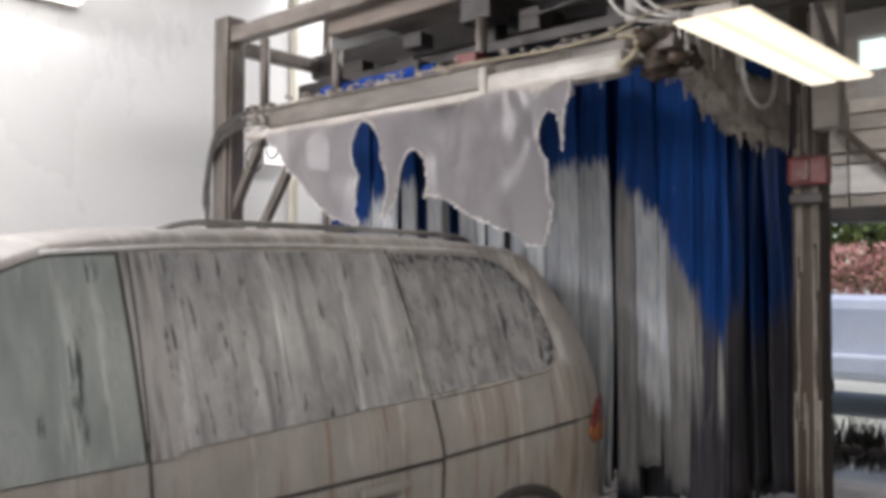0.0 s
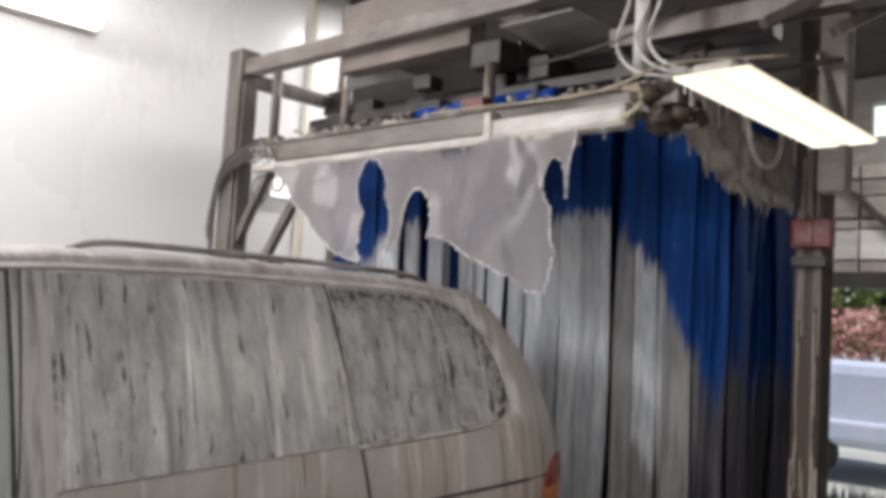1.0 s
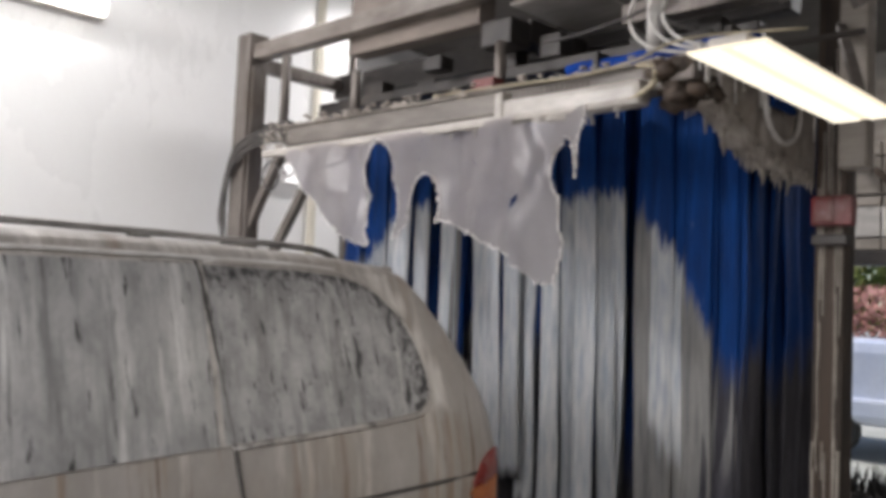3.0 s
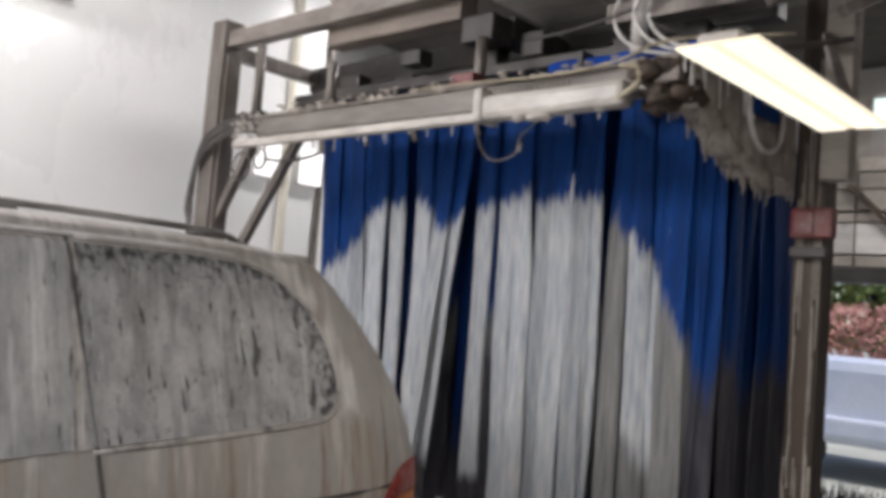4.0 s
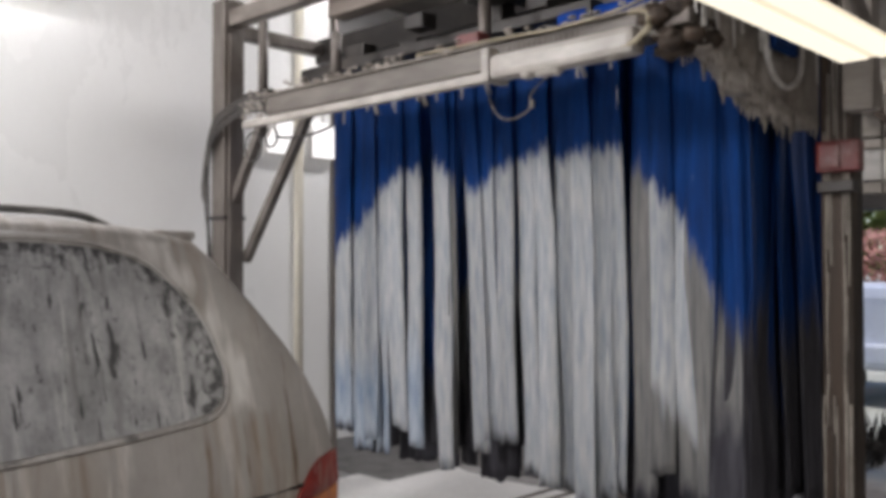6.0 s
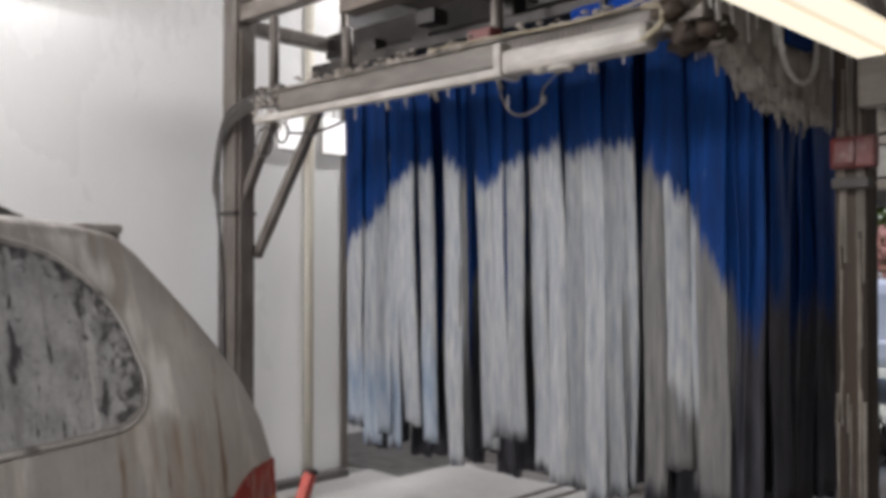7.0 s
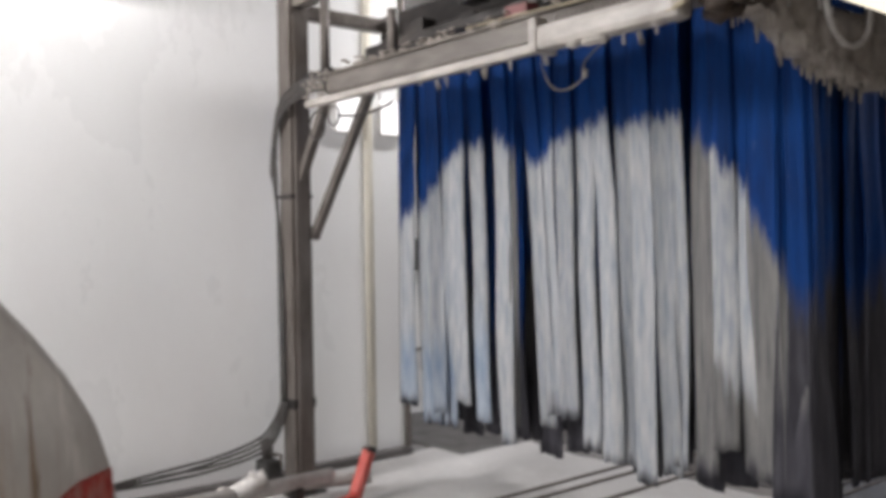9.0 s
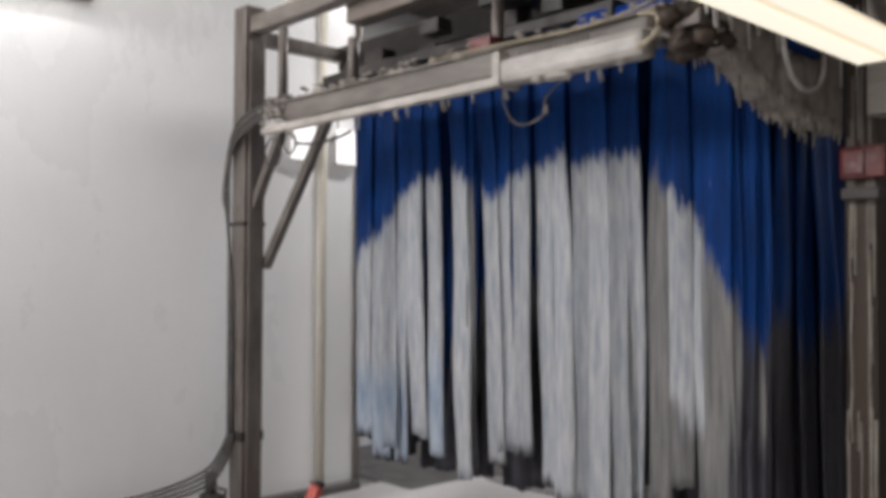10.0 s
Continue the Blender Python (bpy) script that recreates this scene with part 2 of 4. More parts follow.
M_CARBLUE = mat("pale_blue_white_paint", (0.66, 0.70, 0.80), (0.55, 0.60, 0.74), 1.5, 0.3, bump=0.02)
M_PALEPIPE = mat("soapy_white_pipe", (0.66, 0.64, 0.61), (0.42, 0.39, 0.36), 8, 0.5, bump=0.3)
M_GLOW = glow("lit_diffuser", (1.0, 0.88, 0.66), 0.72)
M_GLOW_B = glow("lit_band", (1.0, 0.98, 0.97), 0.85)
M_GLOW_T = glow("lit_tube_band", (1.0, 0.92, 0.75), 0.90)
M_GLOW_W = glow("lit_white_tube", (1.0, 0.98, 0.95), 5.0)
M_WINGLOW = glow("daylit_frosted_pane", (0.85, 1.0, 0.95), 0.8)


# ---- mesh helpers ----
def finish(name, bm, material, smooth=False):
    bmesh.ops.recalc_face_normals(bm, faces=bm.faces)
    me = bpy.data.meshes.new(name)
    bm.to_mesh(me)
    bm.free()
    me.materials.append(material)
    if smooth:
        me.shade_smooth()
    return me


def part(name, bm, material, parent=None, label="", smooth=False):
    ob = new(name, finish(name, bm, material, smooth))
    if parent:
        ob.parent = parent
    if label:
        ob["label"] = label
    return ob


def empty(name, m, label, category, group="", kind=""):
    ob = new(name)
    ob.matrix_basis = m
    return tagged(ob, label, category, group, kind)


def box(bm, lo, hi, bevel=0.0):
    c = [(a + b) / 2 for a, b in zip(lo, hi)]
    s = [abs(b - a) for a, b in zip(lo, hi)]
    v = bmesh.ops.create_cube(bm, size=1.0, matrix=Matrix.Translation(c) @ Matrix.Diagonal((*s, 1)))["verts"]
    if bevel:
        e = {e for q in v for e in q.link_edges}
        bmesh.ops.bevel(bm, geom=list(e), offset=bevel, segments=2, affect="EDGES", profile=0.6)
    return bm


def boxm(lo, hi, bevel=0.006):
    return box(bmesh.new(), lo, hi, bevel)


def tube(points, r, sides=8, bm=None, closed_ends=True):
    """A round bar along a polyline."""
    bm = bm or bmesh.new()
    pts = [Vector(p) for p in points]
    rings = []
    for i, p in enumerate(pts):
        d = (pts[min(i + 1, len(pts) - 1)] - pts[max(i - 1, 0)]).normalized()
        a = d.cross(Vector((0, 0, 1)))
        if a.length < 0.05:
            a = d.cross(Vector((1, 0, 0)))
        a.normalize()
        c = d.cross(a)
        rings.append([bm.verts.new(p + r * (math.cos(k) * a + math.sin(k) * c)) for k in [2 * math.pi * j / sides for j in range(sides)]])
    for q, w in zip(rings, rings[1:]):
        for j in range(sides):
            bm.faces.new((q[j], q[(j + 1) % sides], w[(j + 1) % sides], w[j]))
    if closed_ends:
        bm.faces.new(rings[0][::-1])
        bm.faces.new(rings[-1])
    return bm


def bar(a, b, w, h, bevel=0.008, bm=None):
    """A square bar from a to b."""
    a, b = Vector(a), Vector(b)
    d = b - a
    q = d.to_track_quat("X", "Z").to_matrix().to_4x4()
    own = bmesh.new()
    box(own, (0, -w / 2, -h / 2), (d.length, w / 2, h / 2), bevel)
    own.transform(Matrix.Translation(a) @ q)
    if bm is None:
        return own
    me = bpy.data.meshes.new("tmp")
    own.to_mesh(me)
    own.free()
    bm.from_mesh(me)
    bpy.data.meshes.remove(me)
    return bm


def sag(a, b, drop, n=10):
    a, b = Vector(a), Vector(b)
    return [a.lerp(b, i / n) - Vector((0, 0, drop * 4 * (i / n) * (1 - i / n))) for i in range(n + 1)]


def curve(pts, n=6):
    """A smooth line through the points."""
    p = [Vector(q) for q in pts]
    p = [p[0] * 2 - p[1], *p, p[-1] * 2 - p[-2]]
    out = []
    for i in range(1, len(p) - 2):
        for k in range(n):
            t = k / n
            a, b, c, d = p[i - 1:i + 3]
            out.append(0.5 * (2 * b + (c - a) * t + (2 * a - 5 * b + 4 * c - d) * t * t + (3 * b - a - 3 * c + d) * t ** 3))
    return out + [p[-2]]


def clumps(bm, spots, size, seed, flat=0.6):
    """Uneven rounded lumps."""
    rnd = random.Random(seed)
    for s in spots:
        k = size * rnd.uniform(0.5, 1.3)
        v = bmesh.ops.create_icosphere(bm, subdivisions=2, radius=1)["verts"]
        o = rnd.uniform(0, 50)
        for q in v:
            f = 1 + 0.55 * noise.noise(q.co * 1.6 + Vector((o, o, 0)))
            q.co = Vector(s) + Vector((q.co.x * k * 1.3, q.co.y * k, q.co.z * k * flat)) * f
    return bm


# ---- the building ----
def structure(name, bm, material, label, category="", smooth=False):
    ob = part(name, bm, material, None, label, smooth)
    return tagged(ob, category=category or name.split("_")[0], kind="structure")


structure("floor", boxm((-2.2, -7.0, -0.2), (7.2, 5.6, 0.0), 0), M_WETFLOOR, "wet grey concrete tunnel floor", "floor")
structure("ground", boxm((-300, -300, -0.35), (300, 300, -0.204), 0), M_CONC, "pale concrete driveway outside the tunnel", "ground")
structure("ceiling", boxm((-2.2, -7.0, 4.2), (7.2, 5.8, 4.35), 0), M_CEIL, "grimy brown-grey ceiling over the wash tunnel", "ceiling")
wall = structure("wall_far", boxm((-0.6, -7.0, 0.0), (-0.4, 1.17, 4.2), 0), M_WALL, "white wet wall panels of the wash tunnel", "wall")
structure("wall_recess", boxm((-1.8, 1.1, 0.0), (-1.6, 5.6, 4.2), 0), M_WALL, "white wall at the back of a side recess", "wall")
structure("wall_recess_side", boxm((-1.6, 1.0, 0.0), (-0.6, 1.12, 4.2), 0), M_WALL, "short white return wall of the recess", "wall")
structure("wall_near", boxm((7.0, -7.0, 0.0), (7.2, 5.6, 4.2), 0), M_BLOCK, "painted block wall on the near side", "wall")
# unseen wall, added to narrow the daylight entering at the exit
bm = bmesh.new()
box(bm, (-0.6, -7.2, 3.0), (5.6, -7.0, 4.2))
box(bm, (5.6, -7.2, 0.0), (7.2, -7.0, 4.2))
structure("wall_exit", bm, M_BLOCK, "unseen block wall that narrows the daylight from the open tunnel exit", "wall")
# end wall with the entrance opening
endw = bmesh.new()
box(endw, (-1.8, 5.6, 0), (0.4, 5.8, 4.35))
box(endw, (4.4, 5.6, 0), (7.2, 5.8, 4.35))
box(endw, (0.4, 5.6, 2.27), (4.4, 5.8, 3.35))
box(endw, (0.4, 5.6, 3.95), (4.4, 5.8, 4.35))
wall_end = structure("wall_end", endw, M_BLOCK, "entrance end wall clad in soapy grey boards", "wall")
win = empty("window_1", pose(0, 0, 0), "high frosted window streaked with soap", "window", kind="structure")
for i in range(5):
    x0 = 0.4 + 0.8 * i
    part("pane", boxm((x0 + 0.27, 5.66, 3.62), (x0 + 0.53, 5.68, 3.92), 0), M_WINGLOW, win)
    part("mullion", boxm((x0 - 0.27, 5.6, 3.35), (x0 + 0.27, 5.72, 3.95), 0.004), M_CLAD, win)
structure("window_apron", boxm((0.4, 5.61, 3.351), (4.4, 5.79, 3.615), 0), M_BLOCK, "panel under the high window", "wall")
rnd = random.Random(4)
for k, (z0, z1) in enumerate(((2.30, 2.40), (2.42, 2.70), (2.72, 2.80), (2.83, 3.02), (3.04, 3.18), (3.20, 3.33))):
    for i in range(4):
        part("board", boxm((-0.4 + 1.3 * i, 5.545 - 0.012 * (k % 2), z0), (0.88 + 1.3 * i, 5.598, z1), 0.006), M_PANEL if k == 1 else M_CLAD, wall_end)
part("brace", bar((2.14, 5.47, 3.06), (2.62, 5.47, 2.58), 0.04, 0.06), M_GRIME, wall_end, "dark diagonal brace")
part("lintel", boxm((0.2, 5.40, 2.14), (4.6, 5.59, 2.285), 0.01), M_DARK, wall_end, "dark steel lintel")
# vertical trim and plinth on the far wall
part("trim", tube([(-0.385, 0.85, 0.05), (-0.385, 0.85, 4.2)], 0.035, 8), M_TRIM, wall, "cream vertical pipe", True)
part("edge_trim", boxm((-0.41, 1.172, 0.0), (-0.36, 1.20, 4.2), 0.004), M_STEEL, wall, "grey metal corner trim")
structure("baseboard", boxm((-0.4, -7.0, 0.0), (-0.30, 1.17, 0.06), 0.01), M_DARKGREY, "dark rubber strip along the wall foot", "baseboard")
# glowing patches stand in for bright reflections in the wet wall
wt = empty("wall_reflection_glow", pose(-0.36, 0.56, 2.38), "glowing patches in place of bright reflections on the wet wall", "lamp")
for ya, yb in ((0.0, 0.20), (0.40, 0.60)):
    # each glowing plate is one such patch, with a backing behind it
    part("tube", boxm((-0.015, ya, 0.06), (0.03, yb, 0.32), 0.015), M_GLOW_B, wt)
    part("housing", boxm((-0.038, ya + 0.01, 0.06), (-0.016, yb, 0.30), 0.005), M_TROUGH, wt)

# recess things
ctl = empty("control_box", pose(-1.54, 2.17, 1.38), "black control box on a white wall", "control box")
part("body", boxm((-0.05, -0.07, -0.02), (0.06, 0.07, 0.28), 0.01), M_SEAL, ctl)
part("bracket", tube(curve([(0.0, 0.06, 0.0), (0.04, 0.2, -0.03), (0.04, 0.3, -0.02)]), 0.012), M_HOSE, ctl, "", True)
rail = empty("wall_rail", pose(-1.5, 2.4, 0.62), "thin grey rail fixed along the recess wall", "rail")
part("bar", tube([(0, -1.1, 0), (0, 1.6, 0)], 0.02), M_STEEL, rail, "", True)
for yy in (-0.9, 0.2, 1.3):
    part("bracket", tube([(-0.1, yy, 0), (0, yy, 0)], 0.012), M_STEEL, rail, "", True)

# ---- the gantry ----
gan = empty("wash_gantry", pose(0, 0, 0), "grey-brown steel gantry frame caked with soap and grime", "gantry")
part("post", boxm((-0.075, -0.075, 0), (0.075, 0.075, 3.33), 0.012), M_STEEL, gan)
part("post_flange", boxm((0.0755, -0.05, 0.0), (0.10, 0.05, 3.1), 0.004), M_STEEL, gan)
part("base_plate", boxm((-0.13, -0.13, 0), (0.13, 0.13, 0.015), 0.004), M_DARK, gan)
part("post", boxm((3.39, 0.955, 0), (3.53, 1.095, 3.4), 0.012), M_GRIME, gan, "brown grimy post dripping with suds")
part("base_plate", boxm((3.27, 0.86, 0), (3.55, 1.14, 0.015), 0.004), M_DARK, gan)
rnd = random.Random(52)
for i in range(26):
    x, z1 = 3.40 + 0.12 * rnd.random(), rnd.uniform(0.9, 2.9)
    z0 = z1 - rnd.uniform(0.15, 0.7)
    part("foam_run", tube([(x, 0.953, z1), (x + rnd.uniform(-0.006, 0.006), 0.949, (z0 + z1) / 2), (x, 0.953, z0)], rnd.uniform(0.003, 0.007), 6), M_DIRTYFOAM, gan, "", True)
part("front_rail", boxm((0.077, -0.05, 3.15), (4.6, 0.05, 3.255), 0.01), M_RAIL, gan, "beige soapy upper rail")
part("side_rail", boxm((-0.045, 0.077, 3.1), (0.045, 0.74, 3.19), 0.01), M_STEEL, gan)
part("rear_rail", boxm((-0.05, 0.74, 3.05), (3.34, 0.86, 3.22), 0.01), M_DARK, gan, "dark greasy rear girder")
part("lower_rail", boxm((0.1, 0.50, 2.86), (3.3, 0.58, 2.95), 0.01), M_DARK, gan)
part("lower_rail", boxm((0.6, 0.25, 2.80), (3.2, 0.36, 2.86), 0.01), M_DARK, gan)
part("side_rail", boxm((3.36, -0.9, 3.26), (3.46, 0.93, 3.38), 0.01), M_RAIL, gan)
part("cross_girder", boxm((2.05, 0.25, 2.97), (2.19, 1.9, 3.10), 0.012), M_DARK, gan, "dark box girder")
part("deck_box", boxm((0.93, 0.07, 3.06), (1.98, 0.20, 3.48), 0.012), M_BOARD, gan, "brown stained box behind the upper rail")
part("junction_box", boxm((1.985, 0.08, 2.93), (2.19, 0.245, 3.07), 0.014), M_DARK, gan, "black junction box")
part("panel", boxm((2.16, 0.10, 3.13), (2.62, 1.5, 3.145), 0.004), M_TROUGH, gan, "pale flat panel over the girder")
for a, b in (((0.07, 0.09, 1.66), (0.62, 0.17, 2.55)), ((0.05, 0.0, 2.0), (0.40, 0.0, 2.52))):
    part("brace", bar(a, b, 0.055, 0.055), M_STEEL, gan)
part("strap", boxm((-0.082, -0.082, 1.92), (0.082, 0.082, 1.945), 0.004), M_DARK, gan)
part("strap", boxm((-0.082, -0.082, 0.56), (0.082, 0.082, 0.62), 0.004), M_DARK, gan)
for x, z0, z1, y in ((1.12, 2.66, 2.92, -0.02), (2.22, 2.62, 2.9, -0.02), (0.42, 2.66, 3.12, -0.02)):
    part("hanger", tube([(x, y, z0), (x, y, z1)], 0.03, 10), M_STEEL, gan, "", True)
part("bracket", bar((0.30, -0.06, 2.66), (0.56, -0.06, 2.66), 0.05, 0.05), M_DARK, gan)
for x in (3.07, 4.3, 4.75):
    part("drop_pipe", tube([(x, 0.0, 2.72), (x, 0.0, 4.2)], 0.035 if x < 4 else 0.06, 10), M_PALEPIPE, gan, "pipe dripping with white foam", True)
for z, y in ((3.55, 0.5), (3.75, 1.2), (3.62, 2.1)):
    part("service_rail", boxm((0.9, y - 0.05, z), (6.9, y + 0.05, z + 0.1), 0.008), M_STEEL, gan)

rnd = random.Random(17)
for i in range(7):
    x, y, z = 0.9 + 0.36 * i, rnd.uniform(0.12, 0.55), 2.87
    part("valve_box", boxm((x - rnd.uniform(0.04, 0.09), y - 0.05, z), (x + rnd.uniform(0.04, 0.09), y + 0.06, z + rnd.uniform(0.06, 0.14)), 0.012), M_DARK, gan)
for i in range(4):
    x = rnd.uniform(1.2, 3.0)
    part("cable", tube(sag((x, rnd.uniform(0, 0.5), rnd.uniform(2.9, 3.1)), (x + rnd.uniform(0.3, 0.8), rnd.uniform(0.0, 0.6), rnd.uniform(2.85, 3.1)), rnd.uniform(0.03, 0.08)), 0.009, 6), M_HOSE, gan, "", True)
for i, x in enumerate((3.0, 3.1, 3.16)):
    part("wire", tube(curve([(x, -0.04, 3.3), (x + 0.04, -0.06, 3.05), (x - 0.02, -0.06, 2.85), (x + 0.12, -0.08, 2.70), (x + 0.4, 0.0, 2.66)]), 0.008, 6), M_PALEPIPE, gan, "", True)
for x, y in ((3.55, 0.15), (3.75, 0.4)):
    part("diagonal", bar((x, y, 2.9), (x + 0.5, y + 0.5, 3.3), 0.06, 0.05), M_STEEL, gan)
part("upper_beam", boxm((2.7, 0.3, 2.98), (6.0, 0.42, 3.08), 0.01), M_STEEL, gan)
part("upper_beam", boxm((3.0, -0.45, 3.22), (6.0, -0.36, 3.30), 0.01), M_DARK, gan)

# the spray beam
beam = empty("spray_beam", pose(0, -0.13, 2.44), "beige foam-caked spray beam with a pale plastic trough", "spray beam")
part("channel", boxm((0.62, -0.02, 0.06), (3.25, 0.10, 0.17), 0.012), M_CHANNEL, beam)
part("ledge", boxm((0.62, -0.035, 0.171), (3.2, 0.08, 0.185), 0.005), M_RAIL, beam, "thin soapy ledge along the channel")
part("lip", bar((0.46, -0.045, 0.02), (2.36, -0.045, 0.02), 0.05, 0.045, 0.012), M_TROUGH, beam, "pale plastic lip")
part("trough", bar((2.42, -0.05, 0.05), (3.15, -0.05, 0.05), 0.10, 0.11, 0.03), M_TROUGH, beam, "bright white trough")
part("clamp", boxm((2.36, -0.085, -0.005), (2.41, 0.06, 0.15), 0.015), M_TROUGH, beam)
rnd = random.Random(7)
part("foam_crust", clumps(bmesh.new(), [(rnd.uniform(0.8, 3.2), rnd.uniform(-0.02, 0.1), 0.185) for _ in range(80)], 0.027, 3), M_DIRTYFOAM, beam, "lumpy crust of beige foam", True)
part("foam_drip", clumps(bmesh.new(), [(rnd.uniform(2.6, 3.05), -0.06, rnd.uniform(-0.02, 0.03)) for _ in range(16)], 0.026, 5), M_TROUGH, beam, "white foam hanging from the trough", True)
# unseen plate, added so a deeper shadow falls on the curtain
part("drip_tray", boxm((0.75, 0.102, 0.165), (2.62, 0.56, 0.18), 0.004), M_DARK, beam, "unseen plate behind the beam that shades the curtain")
part("valve", boxm((2.16, -0.03, 0.19), (2.30, 0.06, 0.25), 0.012), M_REDBOX, beam, "red valve body")
for k in range(14):
    x = 2.47 + 0.028 * k
    part("nozzle", tube([(x, -0.02, 0.12), (x, -0.02, 0.15)], 0.008, 6), M_STEEL, beam)
part("wire", tube(curve([(1.9, -0.03, 0.20), (2.3, -0.04, 0.19), (2.8, -0.06, 0.165), (3.1, -0.06, 0.19), (3.3, 0.0, 0.26), (3.7, 0.2, 0.28)]), 0.006, 6), M_WIRE, beam, "", True)
part("wire_loop", tube(curve([(3.12, -0.08, 0.16), (3.2, -0.09, 0.14), (3.21, -0.09, 0.08), (3.13, -0.09, 0.03), (3.02, -0.08, 0.02)]), 0.013, 6), M_WIRE, beam, "", True)

rnd = random.Random(61)
part("foam_crust", clumps(bmesh.new(), [(0.5 + 2.7 * rnd.random() ** 1.2, rnd.uniform(-0.05, 0.05), 0.19 + rnd.uniform(-0.01, 0.03)) for _ in range(150)], 0.013, 9), M_DIRTYFOAM, beam, "small lumps of foam on the beam", True)
part("foam_web", clumps(bmesh.new(), [(rnd.uniform(0.42, 0.66), -0.05 + rnd.uniform(-0.02, 0.04), 0.05 + rnd.uniform(0, 0.12)) for _ in range(40)], 0.014, 12), M_DIRTYFOAM, beam, "grey foam caked where the hoses meet the beam", True)
for i in range(16):
    x = rnd.uniform(0.6, 3.1)
    z = rnd.uniform(0.0, 0.02)
    part("foam_thread", tube([(x, -0.055, z + 0.02), (x + rnd.uniform(-0.01, 0.01), -0.055, z - rnd.uniform(0.03, 0.09))], rnd.uniform(0.003, 0.007), 6), M_TROUGH, beam, "", True)

# hoses over the post
hs = empty("hose_bundle", pose(0, 0, 0), "bundle of dark hoses clipped to the gantry post", "hose")
for i, (o, f) in enumerate(((0.0, 0.0), (0.03, 0.05), (0.055, 0.0), (0.085, 0.07), (0.11, 0.02))):
    part("hose", tube(curve([(0.62, -0.12 - o * 0.3, 2.54 + o * 0.5), (0.36 + f, -0.13 - 0.01 * (i % 2), 2.545 + o * 0.8), (0.10 + f * 0.6, -0.12, 2.48 + o), (-0.03, -0.11, 2.37 + o),
                             (-0.09 - o * 0.5, -0.09 - 0.01 * (i % 2), 2.20 - f), (-0.085 - o * 0.25, -0.09, 1.98), (-0.085 + o * 0.4, -0.085, 1.5), (-0.075 + o * 0.5, -0.085, 0.60)]), 0.009 + 0.002 * (i % 2), 7), M_HOSE, hs, "", True)
for i in range(4):
    o = 0.03 * i
    part("hose", tube(curve([(-0.06 + o * 0.7, -0.09, 0.60), (-0.10 + o * 0.9, -0.13, 0.47 - o * 0.5), (-0.18 + o * 0.5, -0.20, 0.35 - o * 0.9), (-0.28, -0.45, 0.255 - o * 0.9), (-0.31, -0.8, 0.215 - o * 0.5 - 0.02 * (i % 2)),
                             (-0.31, -1.4, 0.17 - o * 0.4 + 0.02 * (i % 2)), (-0.32, -2.4, 0.13 - o * 0.2)]), 0.010, 7), M_HOSE, hs, "", True)
for r, c in ((0.09, (0.33, -0.03, 2.36)), (0.06, (0.52, -0.03, 2.4))):
    part("coil", tube([(c[0] + r * math.cos(a), c[1], c[2] + r * math.sin(a)) for a in [math.tau * k / 20 for k in range(21)]], 0.007, 6, None, False), M_HOSE, hs, "", True)
part("cable", tube(sag((0.55, -0.02, 2.40), (0.95, 0.1, 2.44), 0.03), 0.008, 6), M_HOSE, hs, "", True)

valve = empty("floor_valve", pose(-0.22, -0.12, 0.0), "black valve with a small handle beside the post", "valve")
part("stem", tube([(0, 0, 0), (0, 0, 0.33)], 0.04, 10), M_HOSE, valve, "", True)
part("body", boxm((-0.06, -0.06, 0.10), (0.10, 0.06, 0.2), 0.02), M_SEAL, valve)
part("handle", tube([(0.0, 0.0, 0.24), (0.15, 0.02, 0.24), (0.15, 0.02, 0.16)], 0.012, 6), M_STEEL, valve, "", True)

# side beam with its soaked skirt
side = empty("side_beam", pose(3.30, 0, 2.36), "side beam of the gantry hung with dripping beige foam", "side beam")
part("beam", boxm((-0.05, -0.18, 0.16), (0.06, 0.95, 0.27), 0.012), M_STEEL, side)
bm = bmesh.new()
n = 120
top, bot = [], []
for i in range(n + 1):
    y = -0.06 + 1.04 * i / n
    zb = float(np.interp(y, (-0.2, -0.1, 0.2, 0.45, 1.1), (0.15, 0.12, 0.03, -0.05, -0.12))) + 0.04 * noise.noise(Vector((y * 4, 0, 3))) + 0.03 * noise.noise(Vector((y * 11, 1, 3)))
    top.append([bm.verts.new((-0.07, y, 0.24)), bm.verts.new((0.08, y, 0.24))])
    bot.append([bm.verts.new((-0.05 + 0.02 * noise.noise(Vector((y * 9, 5, 0))), y, zb)), bm.verts.new((0.07 + 0.02 * noise.noise(Vector((y * 9, 8, 0))), y, zb))])
for i in range(n):
    bm.faces.new((top[i][0], top[i + 1][0], bot[i + 1][0], bot[i][0]))
    bm.faces.new((top[i][1], bot[i][1], bot[i + 1][1], top[i + 1][1]))
    bm.faces.new((bot[i][0], bot[i + 1][0], bot[i + 1][1], bot[i][1]))
    bm.faces.new((top[i][0], top[i][1], top[i + 1][1], top[i + 1][0]))
bm.faces.new((top[0][0], bot[0][0], bot[0][1], top[0][1]))
bm.faces.new((top[n][0], top[n][1], bot[n][1], bot[n][0]))
rnd = random.Random(73)
part("grime_crust", clumps(bmesh.new(), [(rnd.uniform(-0.13, 0.08), rnd.uniform(-0.20, -0.03), rnd.uniform(0.09, 0.25)) for _ in range(34)], 0.036, 15, 0.9), M_GRIME, side, "dark grimy crust at the corner of the beams", True)
part("skirt", bm, M_DIRTYFOAM, side, "ragged beige foam skirt", True)
rnd = random.Random(40)
bm = bmesh.new()
